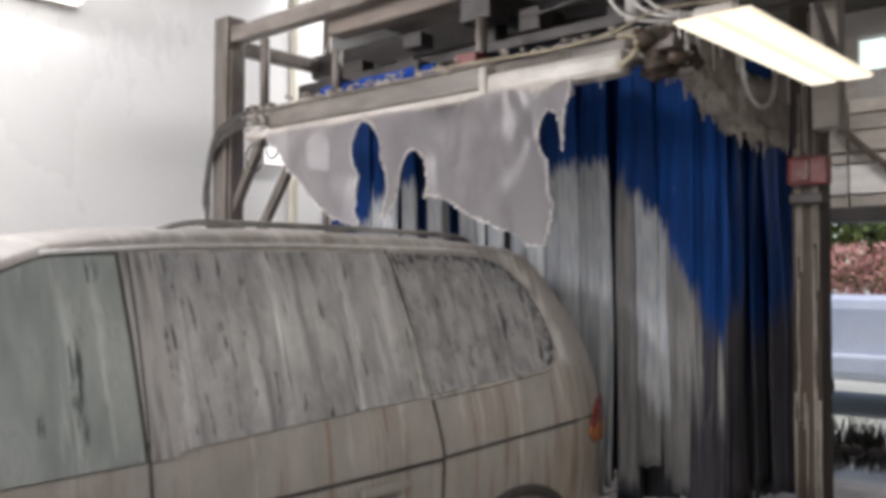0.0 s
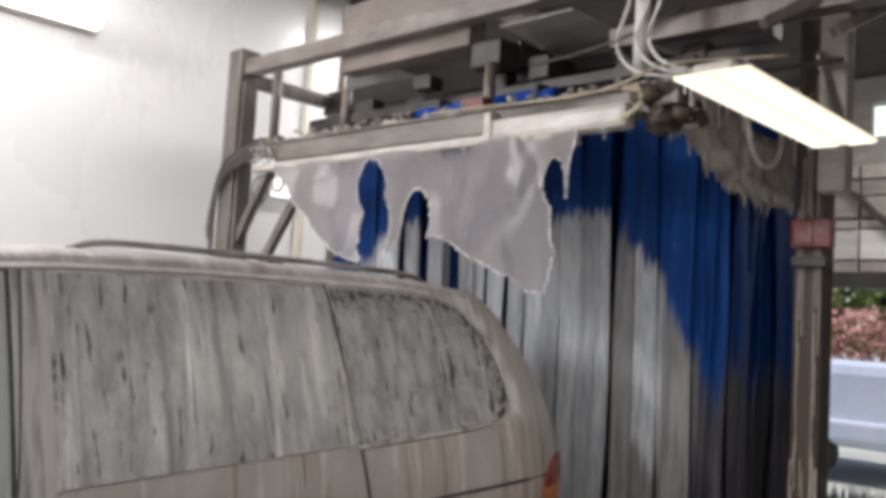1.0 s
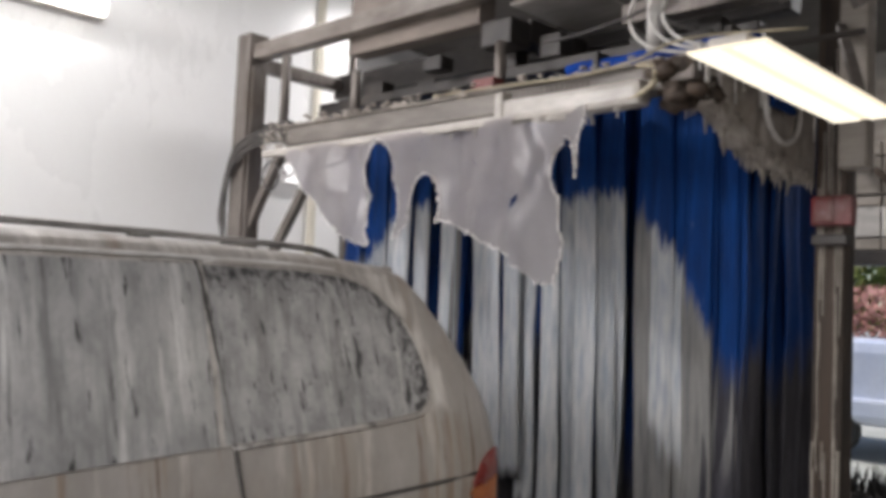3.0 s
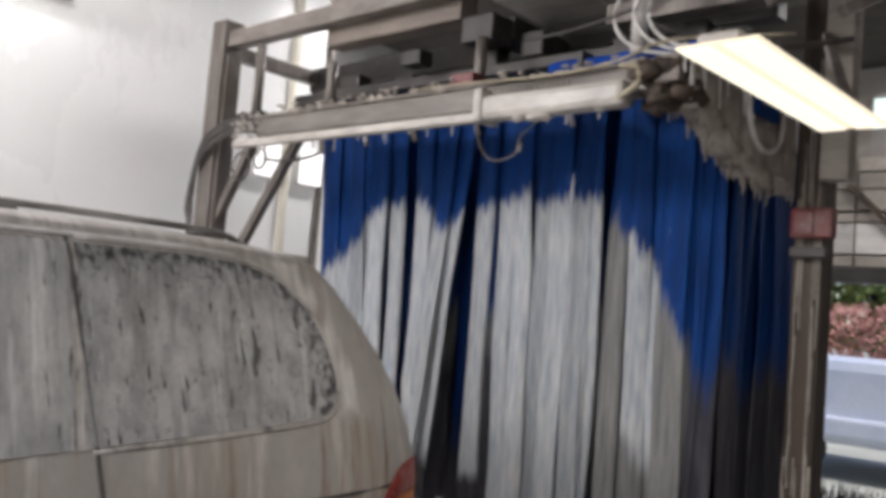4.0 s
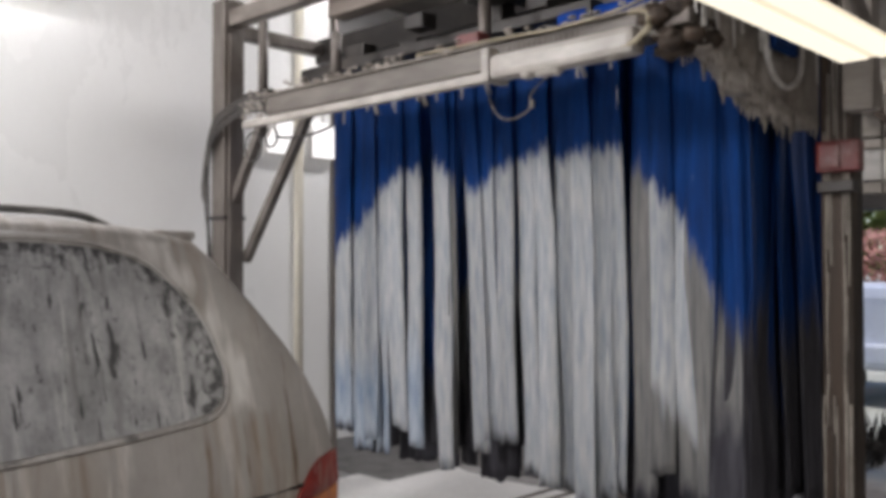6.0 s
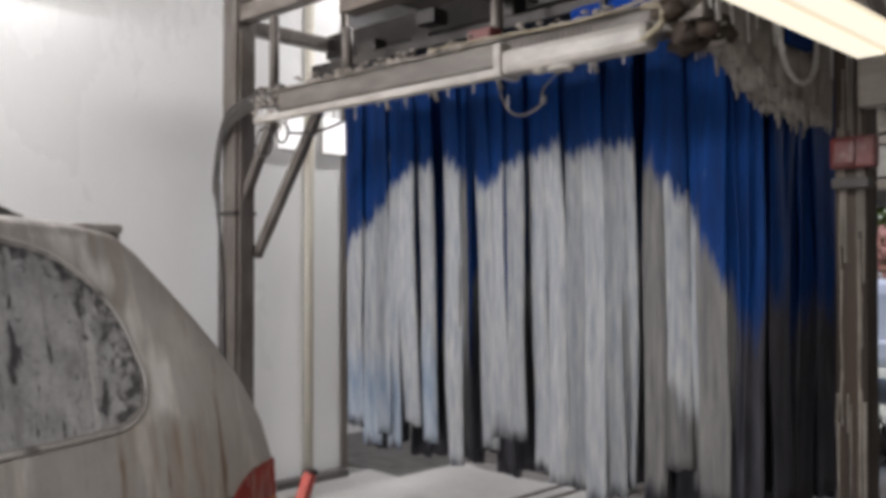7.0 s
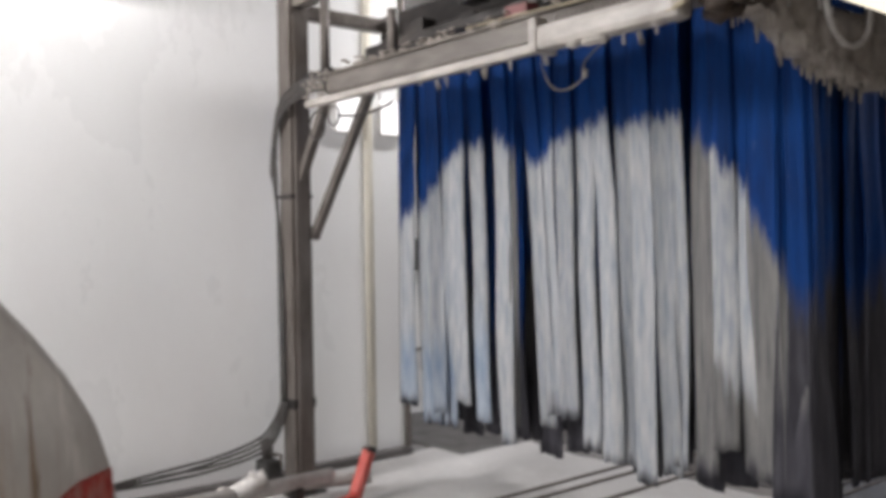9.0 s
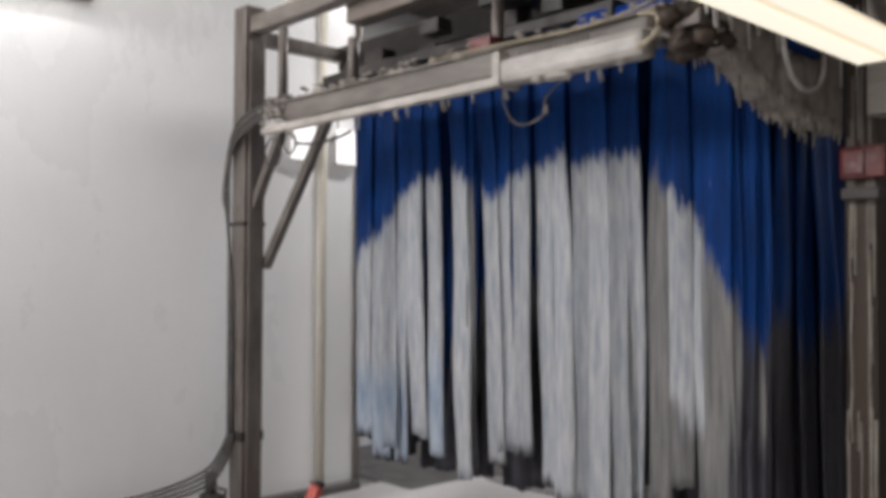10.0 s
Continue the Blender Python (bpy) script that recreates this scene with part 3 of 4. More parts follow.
for i in range(150):
    y = rnd.uniform(-0.05, 0.97)
    x = rnd.choice((-0.05, 0.0, 0.07, 0.075))
    z = float(np.interp(y, (-0.2, -0.1, 0.2, 0.45, 1.1), (0.15, 0.12, 0.03, -0.05, -0.12))) + 0.04 * noise.noise(Vector((y * 4, 0, 3))) + 0.03
    l, r = rnd.uniform(0.03, 0.10), rnd.uniform(0.006, 0.014)
    bmesh.ops.create_cone(bm, segments=6, radius1=r * 0.25, radius2=r, depth=l, cap_ends=True, matrix=Matrix.Translation((x, y, z - l / 2)))
tagged(part("fringe", bm, M_DIRTYFOAM, side, "fringe of hanging foam drips", True), kind="stuff")
rnd = random.Random(12)
for i in range(15):
    y, l = rnd.uniform(-0.2, 0.95), rnd.uniform(0.05, 0.22)
    part("drip", tube([(0.085, y, 0.30), (0.088, y, 0.30 - l * 0.6), (0.088, y + 0.004, 0.30 - l)], 0.006, 6), M_PALEPIPE, side, "", True)
part("strap_loop", tube(curve([(0.09, 0.35, 0.34), (0.10, 0.40, 0.10), (0.10, 0.55, 0.02), (0.10, 0.72, 0.10), (0.09, 0.75, 0.34)]), 0.013, 8), M_PALEPIPE, side, "white foam-coated strap", True)
part("clip", boxm((0.09, 0.42, 0.16), (0.12, 0.66, 0.27), 0.01), M_CLOTH, side, "blue cloth scrap")

sig = empty("red_signal_box", pose(3.485, 0.925, 2.11), "soapy red plastic box strapped to the post", "box")
part("body", boxm((-0.09, -0.04, -0.07), (0.10, 0.028, 0.07), 0.012), M_REDBOX, sig)
part("lid", boxm((-0.075, -0.052, -0.055), (0.02, -0.041, 0.055), 0.008), M_REDBOX, sig)
part("strap", boxm((-0.08, -0.05, -0.16), (0.08, 0.028, -0.11), 0.006), M_DARK, sig)
cond = empty("conduit_cover", pose(3.55, 0.915, 2.3), "pale metal conduit cover beside the post", "conduit")
part("body", boxm((-0.03, -0.05, 0.0), (0.10, 0.06, 1.1), 0.015), M_CLAD, cond)
part("clip", boxm((-0.04, -0.06, 0.25), (0.11, 0.064, 0.29), 0.006), M_DARK, cond)
part("clip", boxm((-0.04, -0.06, 0.85), (0.11, 0.064, 0.89), 0.006), M_DARK, cond)

# ---- fluorescent fixtures ----
fx = empty("hanging_light", pose(3.94, -0.53, 2.33), "lit four-foot fluorescent light box hung over the bay", "lamp")
part("frame", boxm((-0.117, -0.537, -0.004), (0.117, 0.537, 0.006), 0.003), M_GLOW, fx, "cream edge of the light box")
for x0, x1 in ((-0.108, -0.018), (0.018, 0.108)):
    part("tube", boxm((x0, -0.530, -0.010), (x1, 0.530, -0.0045), 0.002), M_GLOW_T, fx, "bright fluorescent tube behind the diffuser")
part("housing", boxm((-0.06, -0.53, 0.0065), (0.06, 0.52, 0.035), 0.012), M_TROUGH, fx)
part("bracket_arm", bar((0.0, 0.50, 0.05), (-0.40, 1.36, 0.62), 0.04, 0.04, 0.006), M_STEEL, fx)
wl = empty("wall_light", pose(-0.30, -1.5, 3.34), "bright fluorescent light fixed high on the white wall", "lamp")
part("tube", boxm((-0.02, -0.6, -0.06), (0.06, 0.6, 0.06), 0.02), M_GLOW_W, wl)
part("housing", boxm((-0.098, -0.62, -0.07), (-0.021, 0.62, 0.07), 0.01), M_TROUGH, wl)
# housings for the unseen ceiling tubes
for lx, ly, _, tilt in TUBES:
    cl = empty("unseen_ceiling_light", pose(lx, ly, 4.1), "white fluorescent light on the ceiling, out of view", "lamp", "ceiling lights")
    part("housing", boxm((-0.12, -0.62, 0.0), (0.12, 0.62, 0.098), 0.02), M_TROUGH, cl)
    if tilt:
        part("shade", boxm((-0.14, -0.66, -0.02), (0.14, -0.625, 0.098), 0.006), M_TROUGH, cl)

# ---- floor things ----
track = empty("conveyor_track", pose(0, 0, 0), "low steel guide bars along the conveyor floor", "guide rail")
for x in (1.03, 1.19, 1.49, 2.3, 2.42):
    part("bar", boxm((x - 0.012, -6.0, 0.0), (x + 0.012, 5.0, 0.022), 0.005), M_STEEL, track)
gp = empty("guide_pipe", pose(0, 0, 0), "pale soapy guide pipe along the floor", "guide rail")
part("pipe", tube([(0.30, -5.5, 0.16), (0.30, 0.05, 0.16)], 0.045, 12), M_PALEPIPE, gp, "", True)
part("pipe", tube([(0.12, -5.5, 0.09), (0.12, -0.1, 0.09), (0.3, 0.35, 0.09)], 0.04, 12), M_PALEPIPE, gp, "", True)
for yy in (-4.5, -3.0, -1.5, -0.2):
    part("foot", boxm((0.26, yy - 0.03, 0.0), (0.34, yy + 0.03, 0.13), 0.006), M_DARK, gp)
rp = empty("red_guide_rod", pose(0.47, 0.06, 0.0), "red painted guide rod leaning up from the floor", "guide rod")
part("rod", bar((0.05, 0.01, 0.04), (-0.02, 0.18, 0.31), 0.07, 0.07, 0.018), M_REDPAINT, rp)
part("cap", boxm((-0.06, 0.15, 0.30), (0.02, 0.21, 0.33), 0.008), M_DARK, rp)
part("elbow", tube(curve([(0.045, 0.02, 0.06), (0.07, -0.05, 0.046), (0.11, -0.15, 0.046), (0.16, -0.28, 0.046)]), 0.042, 10), M_REDPAINT, rp, "", True)
motor = empty("roller_drive", pose(0.60, -0.62, 0.0), "black roller drive caked with white foam", "motor")
part("housing", tube([(-0.12, -0.12, 0.09), (0.10, 0.10, 0.09)], 0.09, 14), M_HOSE, motor, "", True)
part("gearbox", boxm((0.05, 0.02, 0.0), (0.22, 0.2, 0.14), 0.03), M_HOSE, motor)
part("foam", clumps(bmesh.new(), [(-0.05, -0.05, 0.17), (0.02, 0.03, 0.18), (-0.12, -0.1, 0.15), (0.14, 0.12, 0.14)], 0.035, 9), M_FOAM, motor, "white foam blobs", True)
arm = empty("foam_caked_arm", pose(0.19, -0.85, 0.0), "white foam-caked guide arm rising from the floor", "guide arm")
part("arm", tube(curve([(0.0, 0.0, 0.06), (0.08, 0.2, 0.14), (0.17, 0.41, 0.25)]), 0.055, 12), M_PALEPIPE, arm, "", True)
part("foot", boxm((-0.06, -0.08, 0.0), (0.08, 0.06, 0.05), 0.012), M_DARK, arm)
for k, spot in enumerate(((0.02, 0.04, 0.11), (0.08, 0.18, 0.19), (0.14, 0.34, 0.27), (-0.04, -0.04, 0.06))):
    part("foam_lump", clumps(bmesh.new(), [spot], 0.04, 11 + k), M_PALEPIPE, arm, "lump of white foam", True)
wb = empty("wheel_brush", pose(2.7, 4.2, 0.22), "dark bristle brush roll beside the track", "brush")
part("core", tube([(-1.1, 0, 0), (1.4, 0, 0)], 0.06, 10), M_DARK, wb, "", True)
rr = random.Random(8)
verts, faces = [], []
for _ in range(1500):
    x, a = rr.uniform(-1.05, 1.35), rr.uniform(0, math.tau)
    r = rr.uniform(0.2, 0.34) if math.sin(a) > -0.5 else 0.2
    c, d = Vector((0, math.cos(a), math.sin(a))), Vector((0.012, 0, 0))
    k = len(verts)
    p = Vector((x, 0, 0)) + 0.05 * c
    q = Vector((x + rr.uniform(-0.04, 0.04), 0, 0)) + r * c
    verts += [p - d, p + d, q]
    faces.append((k, k + 1, k + 2))
me = bpy.data.meshes.new("bristle")
me.from_pydata(verts, [], faces)
me.materials.append(M_TYRE)
br = new("bristle_roll", me)
br.parent = wb
tagged(br, "stiff dark bristles", kind="stuff")
for x in (-1.12, 1.42):
    part("bearing", boxm((x - 0.03, -0.08, -0.22), (x + 0.03, 0.08, 0.1), 0.01), M_DARK, wb)
# dark sheet laid over the floor to give the shade near the wall
bm = bmesh.new()
box(bm, (-1.6, 2.29, 0.0), (3.2, 3.4, 0.0075))
box(bm, (-1.6, 1.42, 0.0), (-0.02, 2.286, 0.0075))
structure("floor_mat", bm, M_DARKGREY, "dark sheet for the shade on the floor behind the curtain", "floor")

# suds spread over the floor along the conveyor
bm = bmesh.new()
ring = []
for i in range(160):
    a = math.tau * i / 160
    c, d = math.cos(a), math.sin(a)
    k = 1 / max(abs(c) / 1.65, abs(d) / 3.15)
    k *= 1 + 0.05 * noise.noise(Vector((3 * c, 3 * d, 1))) + 0.03 * noise.noise(Vector((11 * c, 11 * d, 4)))
    ring.append((1.32 + k * c, -1.05 + min(k * d, 3.2)))
low = [bm.verts.new((x, y, 0.0)) for x, y in ring]
high = [bm.verts.new((1.32 + 0.994 * (x - 1.32), -1.05 + 0.994 * (y + 1.05), 0.006)) for x, y in ring]
bm.faces.new(high)
for i in range(160):
    bm.faces.new((low[i], low[(i + 1) % 160], high[(i + 1) % 160], high[i]))
structure("floor_suds", bm, M_FLOOR, "thin white suds spread over the conveyor floor", "suds")

# ---- the cloth curtain ----
CUR_TOP = 2.80
curtain = empty("mitter_curtain", pose(0, 0, 0), "hanging blue felt wash curtain with strips soaked white by suds", "wash curtain")
for y in (0.62, 0.84, 1.06, 1.28):
    part("hanging_rod", tube([(0.3, y, CUR_TOP + 0.02), (3.2, y, CUR_TOP + 0.02)], 0.02, 8), M_DARK, curtain, "", True)
for x in (0.79, 1.22, 1.72, 2.36):
    part("hook", tube([(x, 0.575, CUR_TOP - 0.13), (x, 0.56, CUR_TOP - 0.17), (x, 0.585, CUR_TOP - 0.22)], 0.014, 6), M_TROUGH, curtain, "small white hook", True)
part("wire_loop", tube(curve([(2.05, 0.2, 2.56), (2.05, 0.2, 2.47), (2.11, 0.2, 2.37), (2.2, 0.2, 2.34), (2.31, 0.2, 2.38), (2.33, 0.2, 2.46), (2.5, 0.25, 2.6)]), 0.0045, 6), M_CLAD, curtain, "pale hanging wire loop", True)
part("wire_plug", tube([(2.32, 0.2, 2.38), (2.325, 0.2, 2.42)], 0.013, 8), M_TROUGH, curtain, "", True)


def suds_line(x):
    """Height up to which passing cars have left suds on the front strips."""
    pts = ((0.2, 1.5), (0.36, 1.72), (0.5, 1.88), (0.70, 2.03), (0.80, 2.14), (0.95, 2.22), (1.12, 2.24), (1.25, 2.21), (1.38, 2.15), (1.48, 2.05), (1.62, 2.06), (1.70, 2.16), (1.83, 2.20), (2.1, 2.23), (2.54, 2.20),
           (2.62, 2.08), (2.77, 1.95), (2.88, 1.82), (3.01, 1.54), (3.1, 1.40), (3.3, 1.2))
    return float(np.interp(x, [p[0] for p in pts], [p[1] for p in pts]))


def felt(w, length, seed, wave=0.05, thick=0.010, nx=7, nz=30):
    """A thin wavy strip of felt hanging from z 0, with thickness and an uneven end."""
    bm = bmesh.new()
    lean = 0.018 * math.sin(seed * 7)
    rows = []
    for side in (-1, 1):
        grid = []
        for j in range(nz + 1):
            line = []
            for i in range(nx + 1):
                x = w * (i / nx - 0.5)
                z = -(length + 0.02 * noise.noise(Vector((x * 25, seed, 9)))) * j / nz
                d = wave * noise.noise(Vector((x * 5, z * 1.3, seed))) * min(1, 0.1 - z * 1.5) + 0.009 * math.cos(math.tau * i / nx + seed) * min(1, -z)
                ww = 1 + 0.10 * noise.noise(Vector((z * 1.5, seed, 4)))
                xx = x * ww + lean * noise.noise(Vector((z * 0.9, seed, 8))) * 2
                line.append(bm.verts.new((xx, d + side * thick / 2, z)))
            grid.append(line)
        rows.append(grid)
    f, b = rows
    for j in range(nz):
        for i in range(nx):
            bm.faces.new((f[j][i], f[j][i + 1], f[j + 1][i + 1], f[j + 1][i]))
            bm.faces.new((b[j][i], b[j + 1][i], b[j + 1][i + 1], b[j][i + 1]))
        for i in (0, nx):
            bm.faces.new((f[j][i], f[j + 1][i], b[j + 1][i], b[j][i]))
    for j in (0, nz):
        for i in range(nx):
            bm.faces.new((f[j][i], f[j][i + 1], b[j][i + 1], b[j][i]))
    return bm


STRIPS = []


def strip(x, y, w, length, seed, turn=0.0, lean=None, soap=-9.0, veil=-9.0, murk=-9.0, grime_shade=0.55, wave=0.05, follow=False):
    """One felt strip. soap, veil and murk: the heights up to which suds, thin suds and grey suds soak it; the last
    height tops
    its dark part. follow: soap and murk are heights above or below the suds line across the strip."""
    s = part("strip", felt(w, length, seed, wave), M_CLOTH, curtain, "", True)
    s.matrix_basis = pose(x, y, CUR_TOP, 0, 0, turn)
    me = s.data
    co = np.empty(len(me.vertices) * 3)
    me.vertices.foreach_get("co", co)
    co = co.reshape(-1, 3)
    z = co[:, 2] + CUR_TOP
    line = np.array([suds_line(x + q) for q in co[:, 0]]) if follow else 0.0
    for key, level, width in (("soap", soap + line, 0.20), ("veil", veil, 0.7), ("murk", murk + line, 0.30), ("grime_shade", grime_shade, 0.7 if grime_shade > 0.7 else 0.22)):
        a = me.attributes.new(key, "FLOAT", "POINT")
        a.data.foreach_set("value", np.clip((level - z) / width + 0.5, 0, 1).astype(np.float32))
    STRIPS.append((s, x, y, turn, seed, lean))
    return s


rnd = random.Random(21)
k = 0
# front strips in bunches with slits under the hooks: place at the rod, place and height of the lower end, width, look
FRONT = ((0.415, 0.41, 0.50, 0.17, "thin"), (0.53, 0.56, 0.38, 0.17, "thin"), (0.65, 0.71, 0.46, 0.12, "thin"),
         (0.79, 0.79, 0.40, 0.12, "thin"), (0.91, 0.96, 0.55, 0.13, "suds"), (1.03, 1.10, 0.45, 0.125, "thin"),
         (1.265, 1.34, 0.36, 0.145, "suds"), (1.36, 1.38, 0.46, 0.07, "murk"), (1.50, 1.62, 0.52, 0.125, "suds"), (1.62, 1.71, 0.60, 0.13, "suds"),
         (1.785, 1.83, 0.58, 0.125, "suds"), (1.915, 1.97, 0.42, 0.125, "suds"), (2.045, 2.09, 0.40, 0.12, "suds"), (2.17, 2.21, 0.40, 0.13, "suds"), (2.30, 2.34, 0.36, 0.125, "suds"), (2.425, 2.45, 0.38, 0.115, "suds"), (2.525, 2.53, 0.46, 0.08, "suds"),
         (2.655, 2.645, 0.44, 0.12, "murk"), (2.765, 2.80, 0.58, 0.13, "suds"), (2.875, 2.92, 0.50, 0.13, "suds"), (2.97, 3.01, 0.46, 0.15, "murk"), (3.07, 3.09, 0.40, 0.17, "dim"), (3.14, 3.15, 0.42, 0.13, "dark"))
# on dim and dark strips the dark lower part reaches higher
for xt, xb, zb, w, kind in FRONT:
    lean = -math.degrees(math.atan2(xb - xt, CUR_TOP - zb))
    strip(xt, 0.62 + 0.022 * (k % 2) + rnd.uniform(-0.008, 0.008), w, CUR_TOP - zb - 0.06 + rnd.uniform(-0.02, 0.02), k + 0.37, rnd.uniform(-5, 5), lean,
          soap=rnd.uniform(-0.045, 0.03) if kind in ("suds", "thin") else -9, veil=1.15 + rnd.uniform(-0.2, 0.15) if kind == "thin" else -9,
          murk=0.0 if kind in ("murk", "dim") else (-0.95 if kind == "suds" and xt > 2.6 else -9), grime_shade=zb + {"dark": 0.95, "dim": 0.55}.get(kind, 0.07) + rnd.uniform(-0.03, 0.04), wave=0.025, follow=True)
    k += 1
# back rows: shade in the gaps is put into their dark colour
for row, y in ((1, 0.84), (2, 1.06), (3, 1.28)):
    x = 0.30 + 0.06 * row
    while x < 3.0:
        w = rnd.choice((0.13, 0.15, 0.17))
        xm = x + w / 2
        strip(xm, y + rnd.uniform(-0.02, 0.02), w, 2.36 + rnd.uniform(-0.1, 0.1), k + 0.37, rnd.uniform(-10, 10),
              murk=suds_line(xm) - 0.35 - 0.2 * row if rnd.random() < 0.35 else -9, grime_shade=rnd.uniform(0.8, 1.5))
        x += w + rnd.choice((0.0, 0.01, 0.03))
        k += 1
# three strips, dark below, close the gap beside the post
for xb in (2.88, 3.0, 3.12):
    strip(xb, 1.5 + rnd.uniform(-0.02, 0.02), 0.17, 2.38, k + 0.37, rnd.uniform(-12, 12), grime_shade=1.2)
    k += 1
# side strips: coloured darker towards the bottom
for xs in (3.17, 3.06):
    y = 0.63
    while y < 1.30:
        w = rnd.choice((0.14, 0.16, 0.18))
        strip(xs + rnd.uniform(-0.012, 0.012), y + w / 2, w * 1.35, 2.36 + rnd.uniform(-0.1, 0.05), k + 0.37, 90 + rnd.uniform(-5, 5), grime_shade=1.4 + rnd.uniform(-0.15, 0.15), wave=0.02)
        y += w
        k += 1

part("carrier_rail", tube([(0.7, 0.10, 2.68), (3.9, 0.10, 2.68)], 0.012, 8), M_DARK, gan, "", True)
bundle = empty("cloth_carrier", pose(1.45, 0.10, 2.725), "folded blue felt bundle sliding on the upper rail", "wash cloth")
bm = bmesh.new()
ring = []
for i in range(33):
    a = -0.58 + 0.029 * i
    k = 1 + 0.25 * noise.noise(Vector((a * 9, 2, 0)))
    ring.append([bm.verts.new((a, 0.042 * k * math.cos(t), 0.036 * k * math.sin(t) + 0.008 * noise.noise(Vector((a * 5, 7, 0))))) for t in [math.tau * q / 10 for q in range(10)]])
for p, q in zip(ring, ring[1:]):
    for i in range(10):
        bm.faces.new((p[i], p[(i + 1) % 10], q[(i + 1) % 10], q[i]))
bm.faces.new(ring[0][::-1])
bm.faces.new(ring[-1])
part("felt", bm, M_FELT, bundle, "", True)
for x in (-0.4, 0.25):
    part("hanger", boxm((x - 0.015, -0.055, -0.05), (x + 0.015, 0.045, 0.06), 0.006), M_DARK, bundle)

# ---- the soap film that pours from the beam ----
FILM = []


def film_low(x):
    pts = ((0.70, 2.45), (0.95, 2.2), (1.25, 1.95), (1.45, 1.88), (1.75, 1.93), (1.9, 2.02), (2.1, 1.97), (2.3, 1.89), (2.5, 1.83), (2.66, 1.73), (2.74, 1.74), (2.79, 2.0), (2.86, 2.3), (2.91, 2.46))
    return float(np.interp(x, [p[0] for p in pts], [p[1] for p in pts]))


def in_film(x, z):
    j = 0.035 * noise.noise(Vector((x * 9, z * 9, 2))) + 0.015 * noise.noise(Vector((x * 30, z * 30, 5)))
    if z < film_low(x) + j:
        return False
    for cx, cz, rx, rz in ((1.56, 2.27, 0.115, 0.15), (1.60, 2.04, 0.12, 0.22), (1.90, 2.06, 0.085, 0.18), (2.77, 2.22, 0.055, 0.11), (2.80, 2.04, 0.05, 0.14)):
        if ((x - cx) / rx) ** 2 + ((z - cz) / rz) ** 2 < 1 + j * 6:
            return False
    return True


film_thing = empty("soap_film", pose(0, -0.21, 2.45), "torn sheet of lilac-white soap film pouring from the beam", "soap foam")


def film_piece(x0, x1, seed):
    """A thin piece of the torn sheet, between two heights of x."""
    step = 0.010
    cx = (x0 + x1) / 2
    pad = 22
    nx, nz = round((x1 - x0) / step), 86

    def inside(i, j):
        return in_film(x0 + (i + 0.5) * step, 2.45 - (j + 0.5) * step)

    def mine(i, j):
        x, z = x0 + (i + 0.5) * step, 2.45 - (j + 0.5) * step
        return x0 <= x + 0.13 * noise.noise(Vector((x * 4, z * 3, 11))) + 0.05 * noise.noise(Vector((x * 13, z * 11, 2))) < x1

    keep = {(i, j) for i in range(-pad, nx + pad) for j in range(nz) if mine(i, j) and inside(i, j)}
    for island in islands(keep):
        film_island(x0, cx, step, island, inside, seed)


def islands(cells):
    """The connected groups of cells, without the smallest crumbs."""
    left = set(cells)
    out = []
    while left:
        todo, group = [left.pop()], set()
        while todo:
            i, j = todo.pop()
            group.add((i, j))
            for q in ((i + 1, j), (i - 1, j), (i, j + 1), (i, j - 1)):
                if q in left:
                    left.remove(q)
                    todo.append(q)
        if len(group) > 12:
            out.append(group)
    return out


